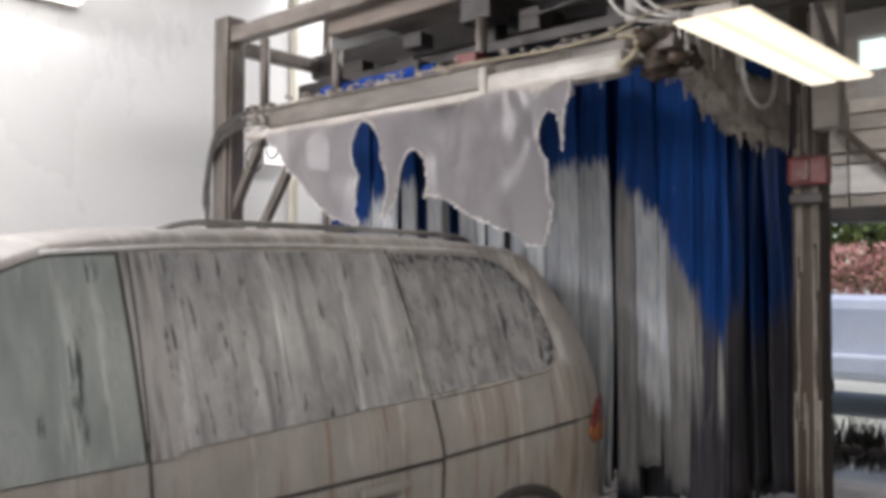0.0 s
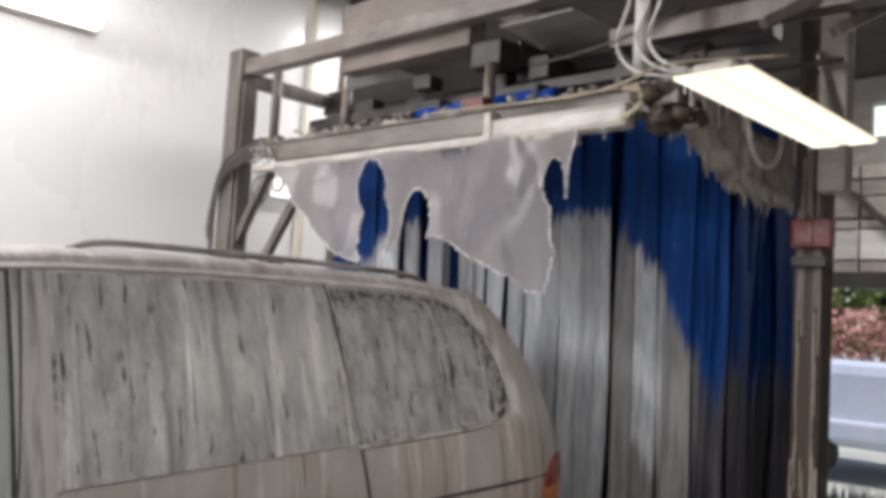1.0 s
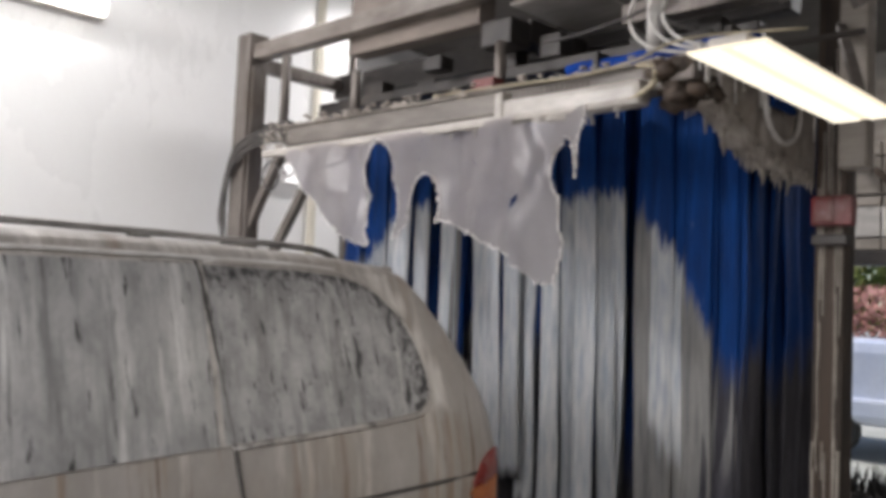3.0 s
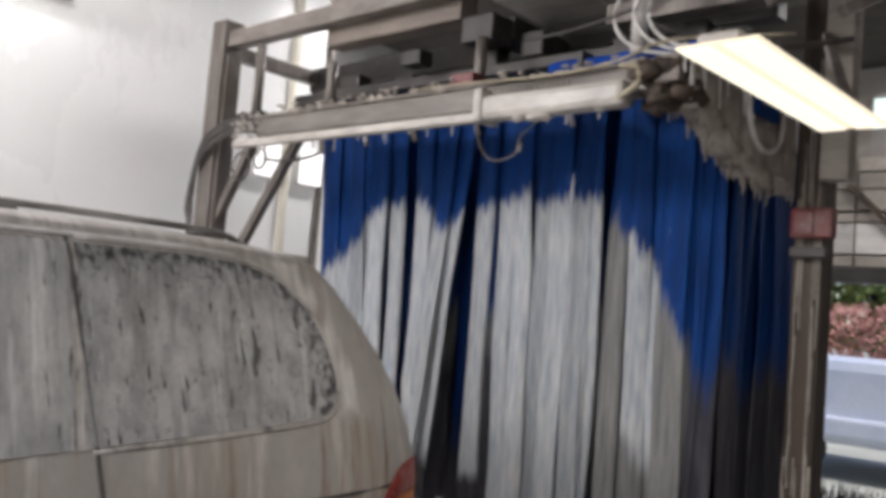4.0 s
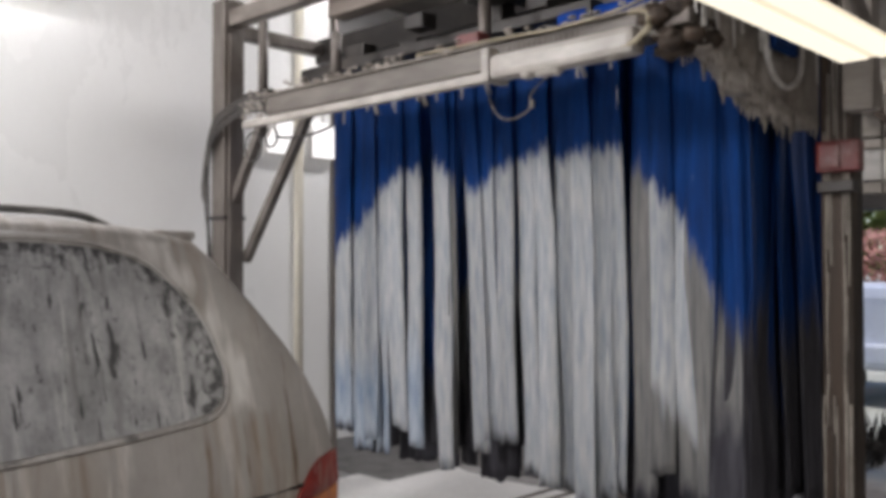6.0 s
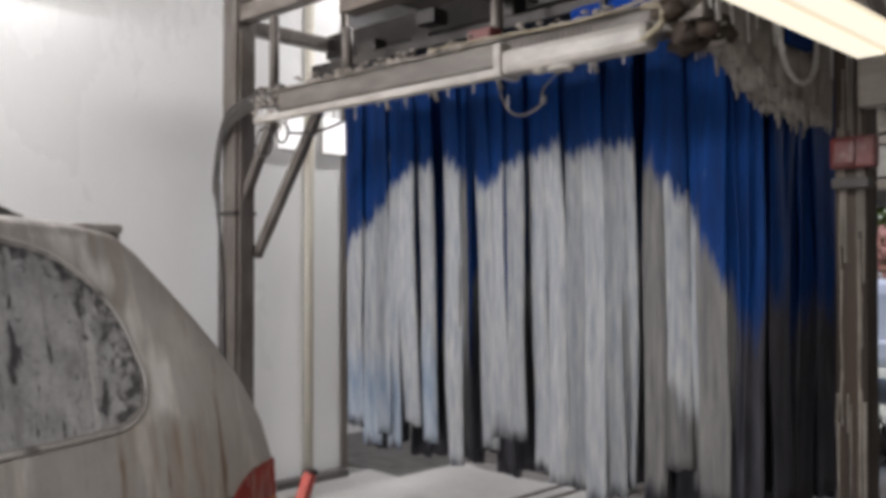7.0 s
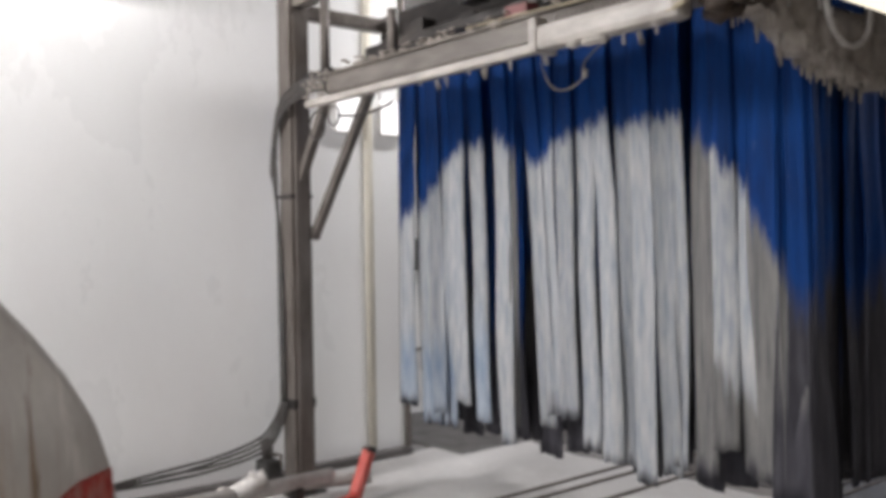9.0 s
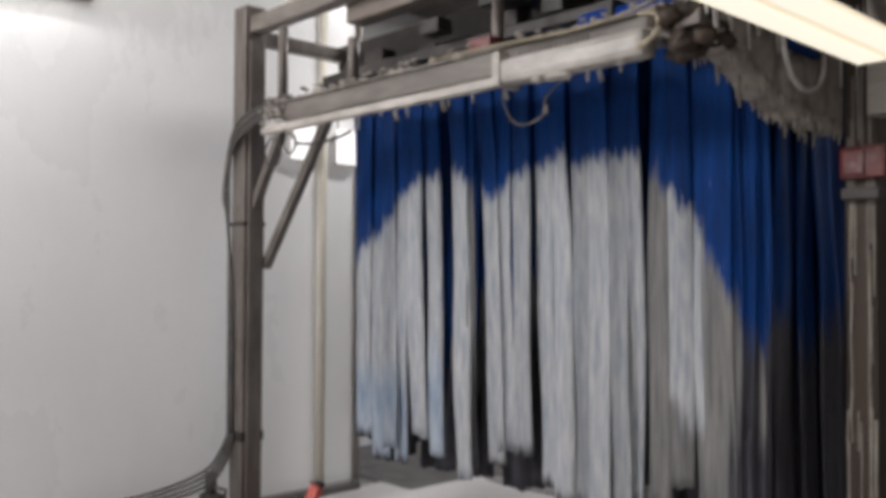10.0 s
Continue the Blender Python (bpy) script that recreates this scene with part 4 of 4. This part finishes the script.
def film_island(x0, cx, step, keep, inside, seed):
    bm = bmesh.new()
    verts = {}

    def v(i, j, side):
        if (i, j, side) not in verts:
            x, z = x0 + i * step, 2.45 - j * step
            e = 0.35 * step
            jx = e * noise.noise(Vector((x * 40, z * 40, 1)))
            jz = e * noise.noise(Vector((x * 40, z * 40, 7)))
            d = 0.09 * noise.noise(Vector((x * 2.6, z * 1.6, 3))) + 0.008 * noise.noise(Vector((x * 14, z * 7, 4)))
            verts[i, j, side] = bm.verts.new((x - cx + jx, d + (0.008 if side else 0), z - 2.45 + jz))
        return verts[i, j, side]

    for i, j in sorted(keep):
        bm.faces.new((v(i, j, 0), v(i + 1, j, 0), v(i + 1, j + 1, 0), v(i, j + 1, 0)))
        bm.faces.new((v(i, j, 1), v(i, j + 1, 1), v(i + 1, j + 1, 1), v(i + 1, j, 1)))
        for di, dj, a, b in ((-1, 0, (0, 0), (0, 1)), (1, 0, (1, 1), (1, 0)), (0, -1, (1, 0), (0, 0)), (0, 1, (0, 1), (1, 1))):
            if not inside(i + di, j + dj) and j + dj >= 0:
                p, q = (i + a[0], j + a[1]), (i + b[0], j + b[1])
                bm.faces.new((v(*p, 0), v(*q, 0), v(*q, 1), v(*p, 1)))
    loose = [w for (i, j, side), w in verts.items() if j > 0 and not all(inside(i + a, j + b) for a in (-1, 0) for b in (-1, 0))]
    for _ in range(4):
        bmesh.ops.smooth_vert(bm, verts=loose, factor=0.5, use_axis_x=True, use_axis_z=True)
    ob = part("film_sheet", bm, M_FILM, film_thing, "", True)
    ob.matrix_basis = pose(cx, 0, 0)
    rim = bmesh.new()
    edge = [(i, j) for i, j in sorted(keep) if any(not inside(i + a, j + b) for a, b in ((0, 1), (1, 0), (-1, 0))) ]
    rr = random.Random(seed)
    spots = [(x0 + (i + 0.5) * step - cx, 0.09 * noise.noise(Vector(((x0 + i * step) * 2.6, (2.45 - j * step) * 1.6, 3))), -(j + 0.5) * step) for i, j in edge ]
    for s in spots:
        q = bmesh.ops.create_icosphere(rim, subdivisions=1, radius=rr.uniform(0.003, 0.0085))["verts"]
        bmesh.ops.translate(rim, verts=q, vec=s)
    if spots:
        tagged(part("foam_rim", rim, M_FOAM, ob, "white frothy edge", True), kind="stuff")
    FILM.append((ob, cx, seed))


for i in range(9):
    film_piece(0.488 + 0.288 * i, 0.488 + 0.288 * (i + 1), i)

# ---- the car ----
CX, CU = 1.75, -1.8
car = empty("estate_car", pose(CX, CU, 0), "beige sport utility car streaked with soap suds and grime", "car")
SZ = ((0.25, 0.84), (0.40, 0.90), (0.70, 0.928), (0.90, 0.93), (1.0, 0.918), (1.10, 0.895), (1.14, 0.885), (1.40, 0.80), (1.65, 0.705), (1.70, 0.67), (1.80, 0.60))
HU = ((-4.2, 0.70), (-4.12, 0.86), (-4.0, 0.95), (-3.4, 1.06), (-3.25, 1.10), (-2.5, 1.62), (-2.25, 1.70), (-1.9, 1.745), (-1.2, 1.77), (-0.6, 1.77), (-0.25, 1.76), (-0.05, 1.742),
      (0.06, 1.715), (0.12, 1.66), (0.22, 1.54), (0.335, 1.40), (0.42, 1.28), (0.49, 1.15), (0.52, 1.05), (0.54, 0.95))


def S(z):
    return float(np.interp(z, [p[0] for p in SZ], [p[1] for p in SZ]))


def taper(u):
    r = max(0, (u - 0.05) / 0.54)
    f = max(0, (-3.0 - u) / 1.2)
    return 1 - 0.16 * r ** 2.2 - 0.22 * f ** 2


def H(u):
    return float(np.interp(u, [p[0] for p in HU], [p[1] for p in HU]))


def car_side(u, z, out=0.0):
    """A point on the near side of the body, in the car's space."""
    return Vector((S(z) * taper(u) + out, u - CU, z))


def car_body():
    us = sorted({*np.linspace(-4.2, 0.54, 70).round(3), *[p[0] for p in HU]})
    bm = bmesh.new()
    rings = []
    for u in us:
        h, tp = H(u), taper(u)
        zc = h - 0.055
        half = []
        for k in range(15):
            z = 0.28 + (zc - 0.28) * k / 14
            half.append((S(z) * tp, z))
        xs = half[-1][0]
        half += [(xs - 0.012, h - 0.032), (xs - 0.045, h - 0.012), (xs - 0.12, h), (xs * 0.5, h + 0.016), (0, h + 0.022)]
        loop = half + [(-x, z) for x, z in half[-2::-1]]
        rings.append([bm.verts.new((x, u - CU, z)) for x, z in loop])
    for a, b in zip(rings, rings[1:]):
        for i in range(len(a) - 1):
            bm.faces.new((a[i], a[i + 1], b[i + 1], b[i]))
    for a, b in zip(rings, rings[1:]):
        bm.faces.new((a[-1], a[0], b[0], b[-1]))
    bm.faces.new(rings[0][::-1])
    bm.faces.new(rings[-1])
    return bm


body = part("body", car_body(), M_PAINT, car, "", True)


def attribute(ob, key, fn):
    """Write fn(u, z) into a point attribute of a part of the car."""
    a = ob.data.attributes.new(key, "FLOAT", "POINT")
    for v, q in zip(ob.data.vertices, a.data):
        q.value = max(0.0, min(1.0, fn(v.co.y + CU, v.co.z)))


# brown runs below the windows, thickest behind the quarter glass; rinsed paler runs round its rear edge
attribute(body, "runs", lambda u, z: (0.16 + 0.36 * math.exp(-((u - 0.12) / 0.16) ** 2) + 0.14 * (z < 0.86)) * (0.3 < z < 1.17))
attribute(body, "rinse", lambda u, z: 0.85 * math.exp(-((u - 0.13 + 0.55 * max(0, z - 1.30)) / 0.05) ** 2) * (1.15 < z < 1.70) + 0.3 * (z > 1.69))


def patch(name, us, low, high, material, out, label="", side=1, nz=10, parent=None, thick=0.012):
    """A curved panel on the side of the body between two lines over us."""
    bm = bmesh.new()
    g = []
    for u in us:
        a, b = low(u), high(u)
        g.append([(u, a + (b - a) * k / nz) for k in range(nz + 1)])
    vs = [[[bm.verts.new((side * (car_side(u, z).x + o), u - CU, z)) for u, z in col] for col in g] for o in (out, out - thick)]
    n, m = len(g), nz + 1
    for f, o in enumerate(vs):
        for i in range(n - 1):
            for j in range(m - 1):
                bm.faces.new((o[i][j], o[i + 1][j], o[i + 1][j + 1], o[i][j + 1]))
    rim = [(i, 0) for i in range(n)] + [(n - 1, j) for j in range(1, m)] + [(i, m - 1) for i in range(n - 2, -1, -1)] + [(0, j) for j in range(m - 2, 0, -1)]
    for p, q in zip(rim, rim[1:] + rim[:1]):
        bm.faces.new([bm.verts.new(v.co) for v in (vs[0][p[0]][p[1]], vs[0][q[0]][q[1]], vs[1][q[0]][q[1]], vs[1][p[0]][p[1]])])
    return part(name, bm, material, parent or car, label, True)


def lin(*pts):
    return lambda u: float(np.interp(u, [p[0] for p in pts], [p[1] for p in pts]))


Q_LOW = lin((-0.87, 1.122), (-0.4, 1.147), (-0.10, 1.170), (-0.04, 1.181), (0.0, 1.185), (0.035, 1.21), (0.055, 1.245), (0.062, 1.30))
Q_HIGH = lin((-0.87, 1.688), (-0.45, 1.690), (-0.30, 1.68), (-0.20, 1.658), (-0.12, 1.62), (-0.05, 1.56), (0.0, 1.49), (0.035, 1.42), (0.055, 1.36), (0.062, 1.302))
Q_US = [*np.linspace(-0.862, -0.2, 12), -0.15, -0.12, -0.08, -0.05, -0.02, 0.0, 0.02, 0.035, 0.047, 0.055, 0.062]
R_LOW, R_HIGH = lin((-1.95, 1.062), (-0.9, 1.12)), lin((-1.95, 1.660), (-1.4, 1.68), (-0.9, 1.688))
F_LOW, F_HIGH = lin((-3.0, 1.02), (-2.07, 1.045)), lin((-3.0, 1.10), (-2.75, 1.36), (-2.5, 1.56), (-2.3, 1.64), (-2.05, 1.655))
for side in (1, -1):
    def grow(f, d):
        return lambda u: f(u) + d
    patch("window_seal", [-0.878, *Q_US, 0.066, 0.070], lambda u: grow(Q_LOW, -0.006)(u), lambda u: grow(Q_HIGH, 0.006)(u), M_BEAD, 0.004, "soapy rubber bead", side)
    w = patch("quarter_window", Q_US, Q_LOW, Q_HIGH, M_GLASS, 0.008, "dark rear quarter glass covered in grey suds", side, 16)
    attribute(w, "bare", lambda u, z: 0.60 * max(0.0, 1 - min((Q_HIGH(u) - z) / 0.10, (0.062 - u) / 0.22)))
    rim_line = [(u, Q_HIGH(u) + 0.014) for u in (-0.86, -0.6, -0.45, -0.30, -0.20, -0.12, -0.05, 0.0, 0.035, 0.058)] + [(0.074, 1.30), (0.070, 1.25), (0.05, 1.205), (0.0, 1.172), (-0.10, 1.158), (-0.4, 1.135), (-0.84, 1.110)]
    rim_line = [(p.x, p.y) for p in curve([(u, z, 0) for u, z in rim_line], 3)]
    part("window_bead", tube([Vector((side * car_side(u, z, 0.004).x, u - CU, z)) for u, z in rim_line], 0.0075, 6), M_BEAD, car, "foam-caked bead round the quarter glass", True)
    patch("window_seal", np.linspace(-1.955, -0.879, 14), grow(R_LOW, -0.004), grow(R_HIGH, 0.008), M_BEAD, 0.004, "", side)
    patch("rear_door_window", np.linspace(-1.94, -0.888, 16), R_LOW, R_HIGH, M_GLASS_R, 0.008, "rear door glass covered in grey suds", side)
    patch("window_seal", np.linspace(-3.0, -2.06, 14), grow(F_LOW, -0.003), grow(F_HIGH, 0.008), M_SEAL, 0.004, "", side)
    patch("front_door_window", np.linspace(-2.98, -2.075, 16), F_LOW, F_HIGH, M_GLASS_F, 0.008, "greenish front door glass behind suds", side)
    patch("door_pillar", np.linspace(-2.06, -1.955, 4), grow(R_LOW, -0.02), grow(F_HIGH, 0.01), M_PILLAR, 0.007, "black pillar streaked with suds", side)
    # taillight
    patch("taillight", np.linspace(0.29, 0.522, 10), lin((0.29, 0.868), (0.522, 0.888)), lin((0.29, 0.885), (0.36, 0.955), (0.41, 0.985), (0.522, 1.0)), M_RED, 0.012, "red taillight lens", side, 5)
    patch("indicator", np.linspace(0.27, 0.522, 10), lin((0.27, 0.84), (0.32, 0.795), (0.522, 0.775)), lin((0.27, 0.852), (0.30, 0.866), (0.522, 0.884)), M_ORANGE, 0.012, "amber lower lamp lens", side, 5)
    # the highlight along the roof edge is put into the moulding's white
    part("drip_moulding", tube([Vector((side * car_side(u, z, 0.006).x, u - CU, z)) for u, z in [(-2.3, 1.655), (-1.9, 1.685), (-1.4, 1.705), (-0.9, 1.712), (-0.5, 1.714), (-0.3, 1.705)]], 0.009, 6), M_FOAM, car, "drip moulding coloured white for its highlight", True)
    # seams
    for pts in ([(-0.885, 1.70), (-0.86, 1.4), (-0.83, 1.12), (-0.815, 1.0), (-0.80, 0.86), (-0.82, 0.45)],
                [(-2.03, 1.66), (-2.05, 1.2), (-2.06, 0.9), (-2.04, 0.35)]):
        line = [(p.x, p.y) for p in curve([(u, z, 0) for u, z in pts])]
        part("door_seam", tube([Vector((side * car_side(u, z, 0.003).x, u - CU, z)) for u, z in line], 0.006, 6), M_SEAL, car, "", True)
    for pts in ([(-3.6, 0.86), (-2.0, 0.852), (-1.2, 0.866), (-0.80, 0.872)], [(-0.79, 0.878), (-0.4, 0.895), (0.1, 0.915), (0.34, 0.92)]):
        part("body_crease", tube([Vector((side * car_side(u, z, 0.001).x, u - CU, z)) for u, z in pts], 0.007, 6), M_SEAL, car, "", True)
    patch("door_handle", np.linspace(-1.25, -1.03, 6), lambda u: 0.80, lambda u: 0.832, M_PAINT, 0.03, "", side, 3)
    # roof rail with feet
    rx = side * 0.52
    r = part("roof_rail", tube([Vector(p) - Vector((0, CU, 0)) for p in curve([(rx, -1.82, 1.745), (rx, -1.72, 1.775), (rx, -1.5, 1.786), (rx, -0.8, 1.792), (rx, -0.30, 1.786), (rx, -0.15, 1.748)])], 0.012, 8), M_RAILBAR, car, "dark roof rail with foam on it", True)
    part("rail_foot", boxm((rx - 0.015, -1.05 - CU, 1.755), (rx + 0.015, -0.97 - CU, 1.786), 0.006), M_RAILBAR, r)
    for u in (-0.30, -3.05):
        wx = side * 0.80
        wh = part("wheel", tube([(wx - 0.11, u - CU, 0.35), (wx + 0.105, u - CU, 0.35)], 0.001, 4), M_TYRE, car)
        bm = bmesh.new()
        bmesh.ops.create_cone(bm, segments=32, radius1=0.35, radius2=0.35, depth=0.23, cap_ends=True, matrix=Matrix.Translation((wx, u - CU, 0.35)) @ Matrix.Rotation(math.pi / 2, 4, "Y"))
        part("tyre", bm, M_TYRE, wh)
        bm = bmesh.new()
        bmesh.ops.create_cone(bm, segments=24, radius1=0.23, radius2=0.21, depth=0.25, cap_ends=True, matrix=Matrix.Translation((wx, u - CU, 0.35)) @ Matrix.Rotation(side * math.pi / 2, 4, "Y"))
        part("rim", bm, M_RIM, wh)
        part("wheel_arch", tube([Vector((side * (car_side(u, 0.5).x + 0.012), u - CU + 0.40 * math.cos(a), 0.36 + 0.30 * math.sin(a))) for a in np.linspace(0.1, math.pi - 0.1, 20)], 0.028, 8), M_SEAL, car, "", True)
part("spoiler", bar((-0.50, 0.09 - CU, 1.728), (0.50, 0.09 - CU, 1.728), 0.16, 0.03, 0.012), M_PAINT, car, "roof spoiler lip")
part("spoiler_edge", bar((-0.46, 0.165 - CU, 1.712), (0.46, 0.165 - CU, 1.712), 0.03, 0.045, 0.012), M_BEAD, car, "soapy spoiler edge")
part("rear_bumper", boxm((-0.78, 0.44 - CU, 0.36), (0.78, 0.60 - CU, 0.72), 0.06), M_PAINT, car)
part("hatch_window", bar((0, 0.14 - CU, 1.635), (0, 0.42 - CU, 1.295), 1.0, 0.02), M_GLASS, car)
part("windscreen", bar((0, -3.2 - CU, 1.15), (0, -2.55 - CU, 1.595), 1.2, 0.02), M_GLASS_F, car)
part("front_bumper", boxm((-0.7, -4.28 - CU, 0.36), (0.7, -4.1 - CU, 0.66), 0.06), M_PAINT, car)
part("mirror", boxm((0.90, -2.98 - CU, 1.06), (1.08, -2.88 - CU, 1.20), 0.03), M_PAINT, car)

# ---- outside the entrance ----
pc = empty("waiting_van", pose(1.4, 9.4, 0), "pale blue-white vehicle waiting outside in daylight", "van")
bm = bmesh.new()
box(bm, (-1.6, -0.4, 0.26), (3.2, 2.2, 1.38), 0.16)
part("body", bm, M_CARBLUE, pc)
part("bumper", boxm((-1.5, -0.5, 0.35), (3.1, -0.38, 0.62), 0.05), M_CARBLUE, pc)
for x in (-0.9, 0.9, 2.4):
    bm = bmesh.new()
    bmesh.ops.create_cone(bm, segments=24, radius1=0.3, radius2=0.3, depth=0.2, cap_ends=True, matrix=Matrix.Translation((x, -0.3, 0.16)) @ Matrix.Rotation(math.pi / 2, 4, "X"))
    part("wheel", bm, M_TYRE, pc)


def leafy(name, lo, hi, count, size, material, seed, label, kind="stuff"):
    rr = random.Random(seed)
    verts, faces = [], []
    for _ in range(count):
        c = Vector([rr.uniform(a, b) for a, b in zip(lo, hi)])
        c.z += 0.25 * noise.noise(Vector((c.x * 0.8, c.y, 0))) * (c.z - lo[2]) / max(0.1, hi[2] - lo[2])
        a = Vector([rr.gauss(0, 1) for _ in range(3)]).normalized() * size * rr.uniform(0.6, 1.4)
        b = a.orthogonal().normalized() * size * 0.6
        i = len(verts)
        verts += [c - a, c + b, c + a, c - b]
        faces.append((i, i + 1, i + 2, i + 3))
    me = bpy.data.meshes.new(name)
    me.from_pydata(verts, [], faces)
    me.materials.append(material)
    return tagged(new(name, me), label, "hedge", "", kind)


leafy("hedge", (-9, 15, -0.2), (9, 16.2, 2.35), 22000, 0.065, M_HEDGE, 2, "red-brown clipped hedge beyond the driveway")
for i, x in enumerate((-5, -2.2, 0.6, 3.4, 6)):
    tr = empty("tree", pose(x, 20 + i % 2, -0.2), "sunlit yellow-green tree behind the hedge", "tree", "trees behind the hedge")
    part("trunk", tube(curve([(0, 0, 0), (0.1, 0, 1.5), (0, 0.1, 3), (0.2, 0, 5)]), 0.16, 8), M_BARK, tr, "", True)
    for b in range(4):
        part("limb", tube([(0.05, 0, 2 + 0.6 * b), (1.3 * math.cos(b * 2), 1.3 * math.sin(b * 2), 3.2 + 0.6 * b)], 0.06, 6), M_BARK, tr, "", True)
    cr = leafy("crown", (-1.9, -1.6, 1.6), (1.9, 1.6, 6.2), 2600, 0.16, M_LEAF, 30 + i, "uneven crown of yellow-green leaves")
    cr.parent = tr


DROPS = []
rnd = random.Random(31)
for i in range(44):
    x = rnd.uniform(0.8, 3.0) if i % 2 else rnd.uniform(1.7, 2.9)
    l = rnd.uniform(0.025, 0.06)
    d = tagged(part("water_drip", tube([(0, 0, -l), (0, 0, -l * 0.4), (0, 0, l)], rnd.uniform(0.0015, 0.0032), 6), M_FOAM, None, "thin white drip of suds falling from the beam", True), category="drip", group="falling drips")
    y = -0.10 + rnd.uniform(-0.01, 0.01)
    d.matrix_basis = pose(x, y, 2.56)
    DROPS.append((d, x, y, rnd.uniform(2.9, 5.5) if i < 36 else rnd.uniform(5.6, 9.3)))


def motions():
    # the conveyor carries the car out at a steady pace
    walk(car, [(t, pose(CX, CU - d, 0)) for t, d in ((0, 0), (1.25, 0.36), (2.5, 0.72), (4.5, 1.285), (5.5, 1.575), (7.0, 2.02), (7.5, 2.185), (8.0, 2.355), (8.5, 2.51), (9.0, 2.63), (10, 2.92))])
    # the felt bundle is drawn along its rail
    walk(bundle, [(t, pose(x, 0.10, 2.725)) for t, x in ((0, 1.45), (0.5, 1.52), (1.0, 2.2), (1.5, 2.95), (2.0, 3.1), (2.5, 3.12), (5, 3.15), (10, 3.2))])
    # the felt strips swing on their rod
    times = [0.25 * i for i in range(41)]
    for s, x, y, turn, seed, lean in STRIPS:
        rr = random.Random(round(seed * 100))
        amp, ph = rr.uniform(0.5, 1.9) if lean is None else rr.uniform(0.3, 0.9), rr.uniform(0, 6.28)
        tilt = rr.gauss(0, 0.55) if lean is None else lean
        rows = []
        for t in times:
            a = amp * math.sin(1.9 * t + ph) + 0.5 * amp * math.sin(3.1 * t + 2 * ph)
            front = lean is not None
            # the car lets go of the strips: one bunch swings back, the edge bunch is drawn in
            drag = 8.0 * math.exp(-((t - 3.95) / 0.65) ** 2) * (front and 1.45 < x < 1.7)
            drag -= 5.5 * math.exp(-((t - 4.5) / 0.8) ** 2) * (front and x < 0.72)
            drag += 1.2 * math.exp(-((t - 3.0) / 0.9) ** 2) * math.sin(2.4 * t + ph) * (front and 0.75 < x < 2.7)
            b = tilt + 0.3 * amp * math.sin(1.4 * t + ph * 1.7) + drag
            rows.append((t, pose(x, y, CUR_TOP, a * 0.8, b, turn)))
        walk(s, rows)
    # the film ripples, breaks off and falls to the floor
    for ob, cx, seed in FILM:
        rows = []
        cut = 2.85 + 0.07 * ((seed * 4) % 9)
        for i in range(101):
            t = 0.1 * i
            fall = max(0.0, t - cut)
            z = 0.012 * math.sin(2.6 * t) * (t < cut) - min(2.75, 4.9 * fall * fall)
            rows.append((t, pose(cx + 0.01 * math.sin(1.7 * t), 0.012 * math.sin(2.2 * t), z)))
        walk(ob, rows)
    # drips let go of the beam one after the other
    for d, x, y, start in DROPS:
        rows = [(0, pose(x, y, 2.56)), (round(start, 2), pose(x, y, 2.56))]
        rows += [(round(start + h, 2), pose(x, y, 2.56 - 4.9 * h * h)) for h in (0.15, 0.3, 0.45, 0.6, 0.75)] + [(10, pose(x, y, -0.2))]
        walk(d, rows)


motions()
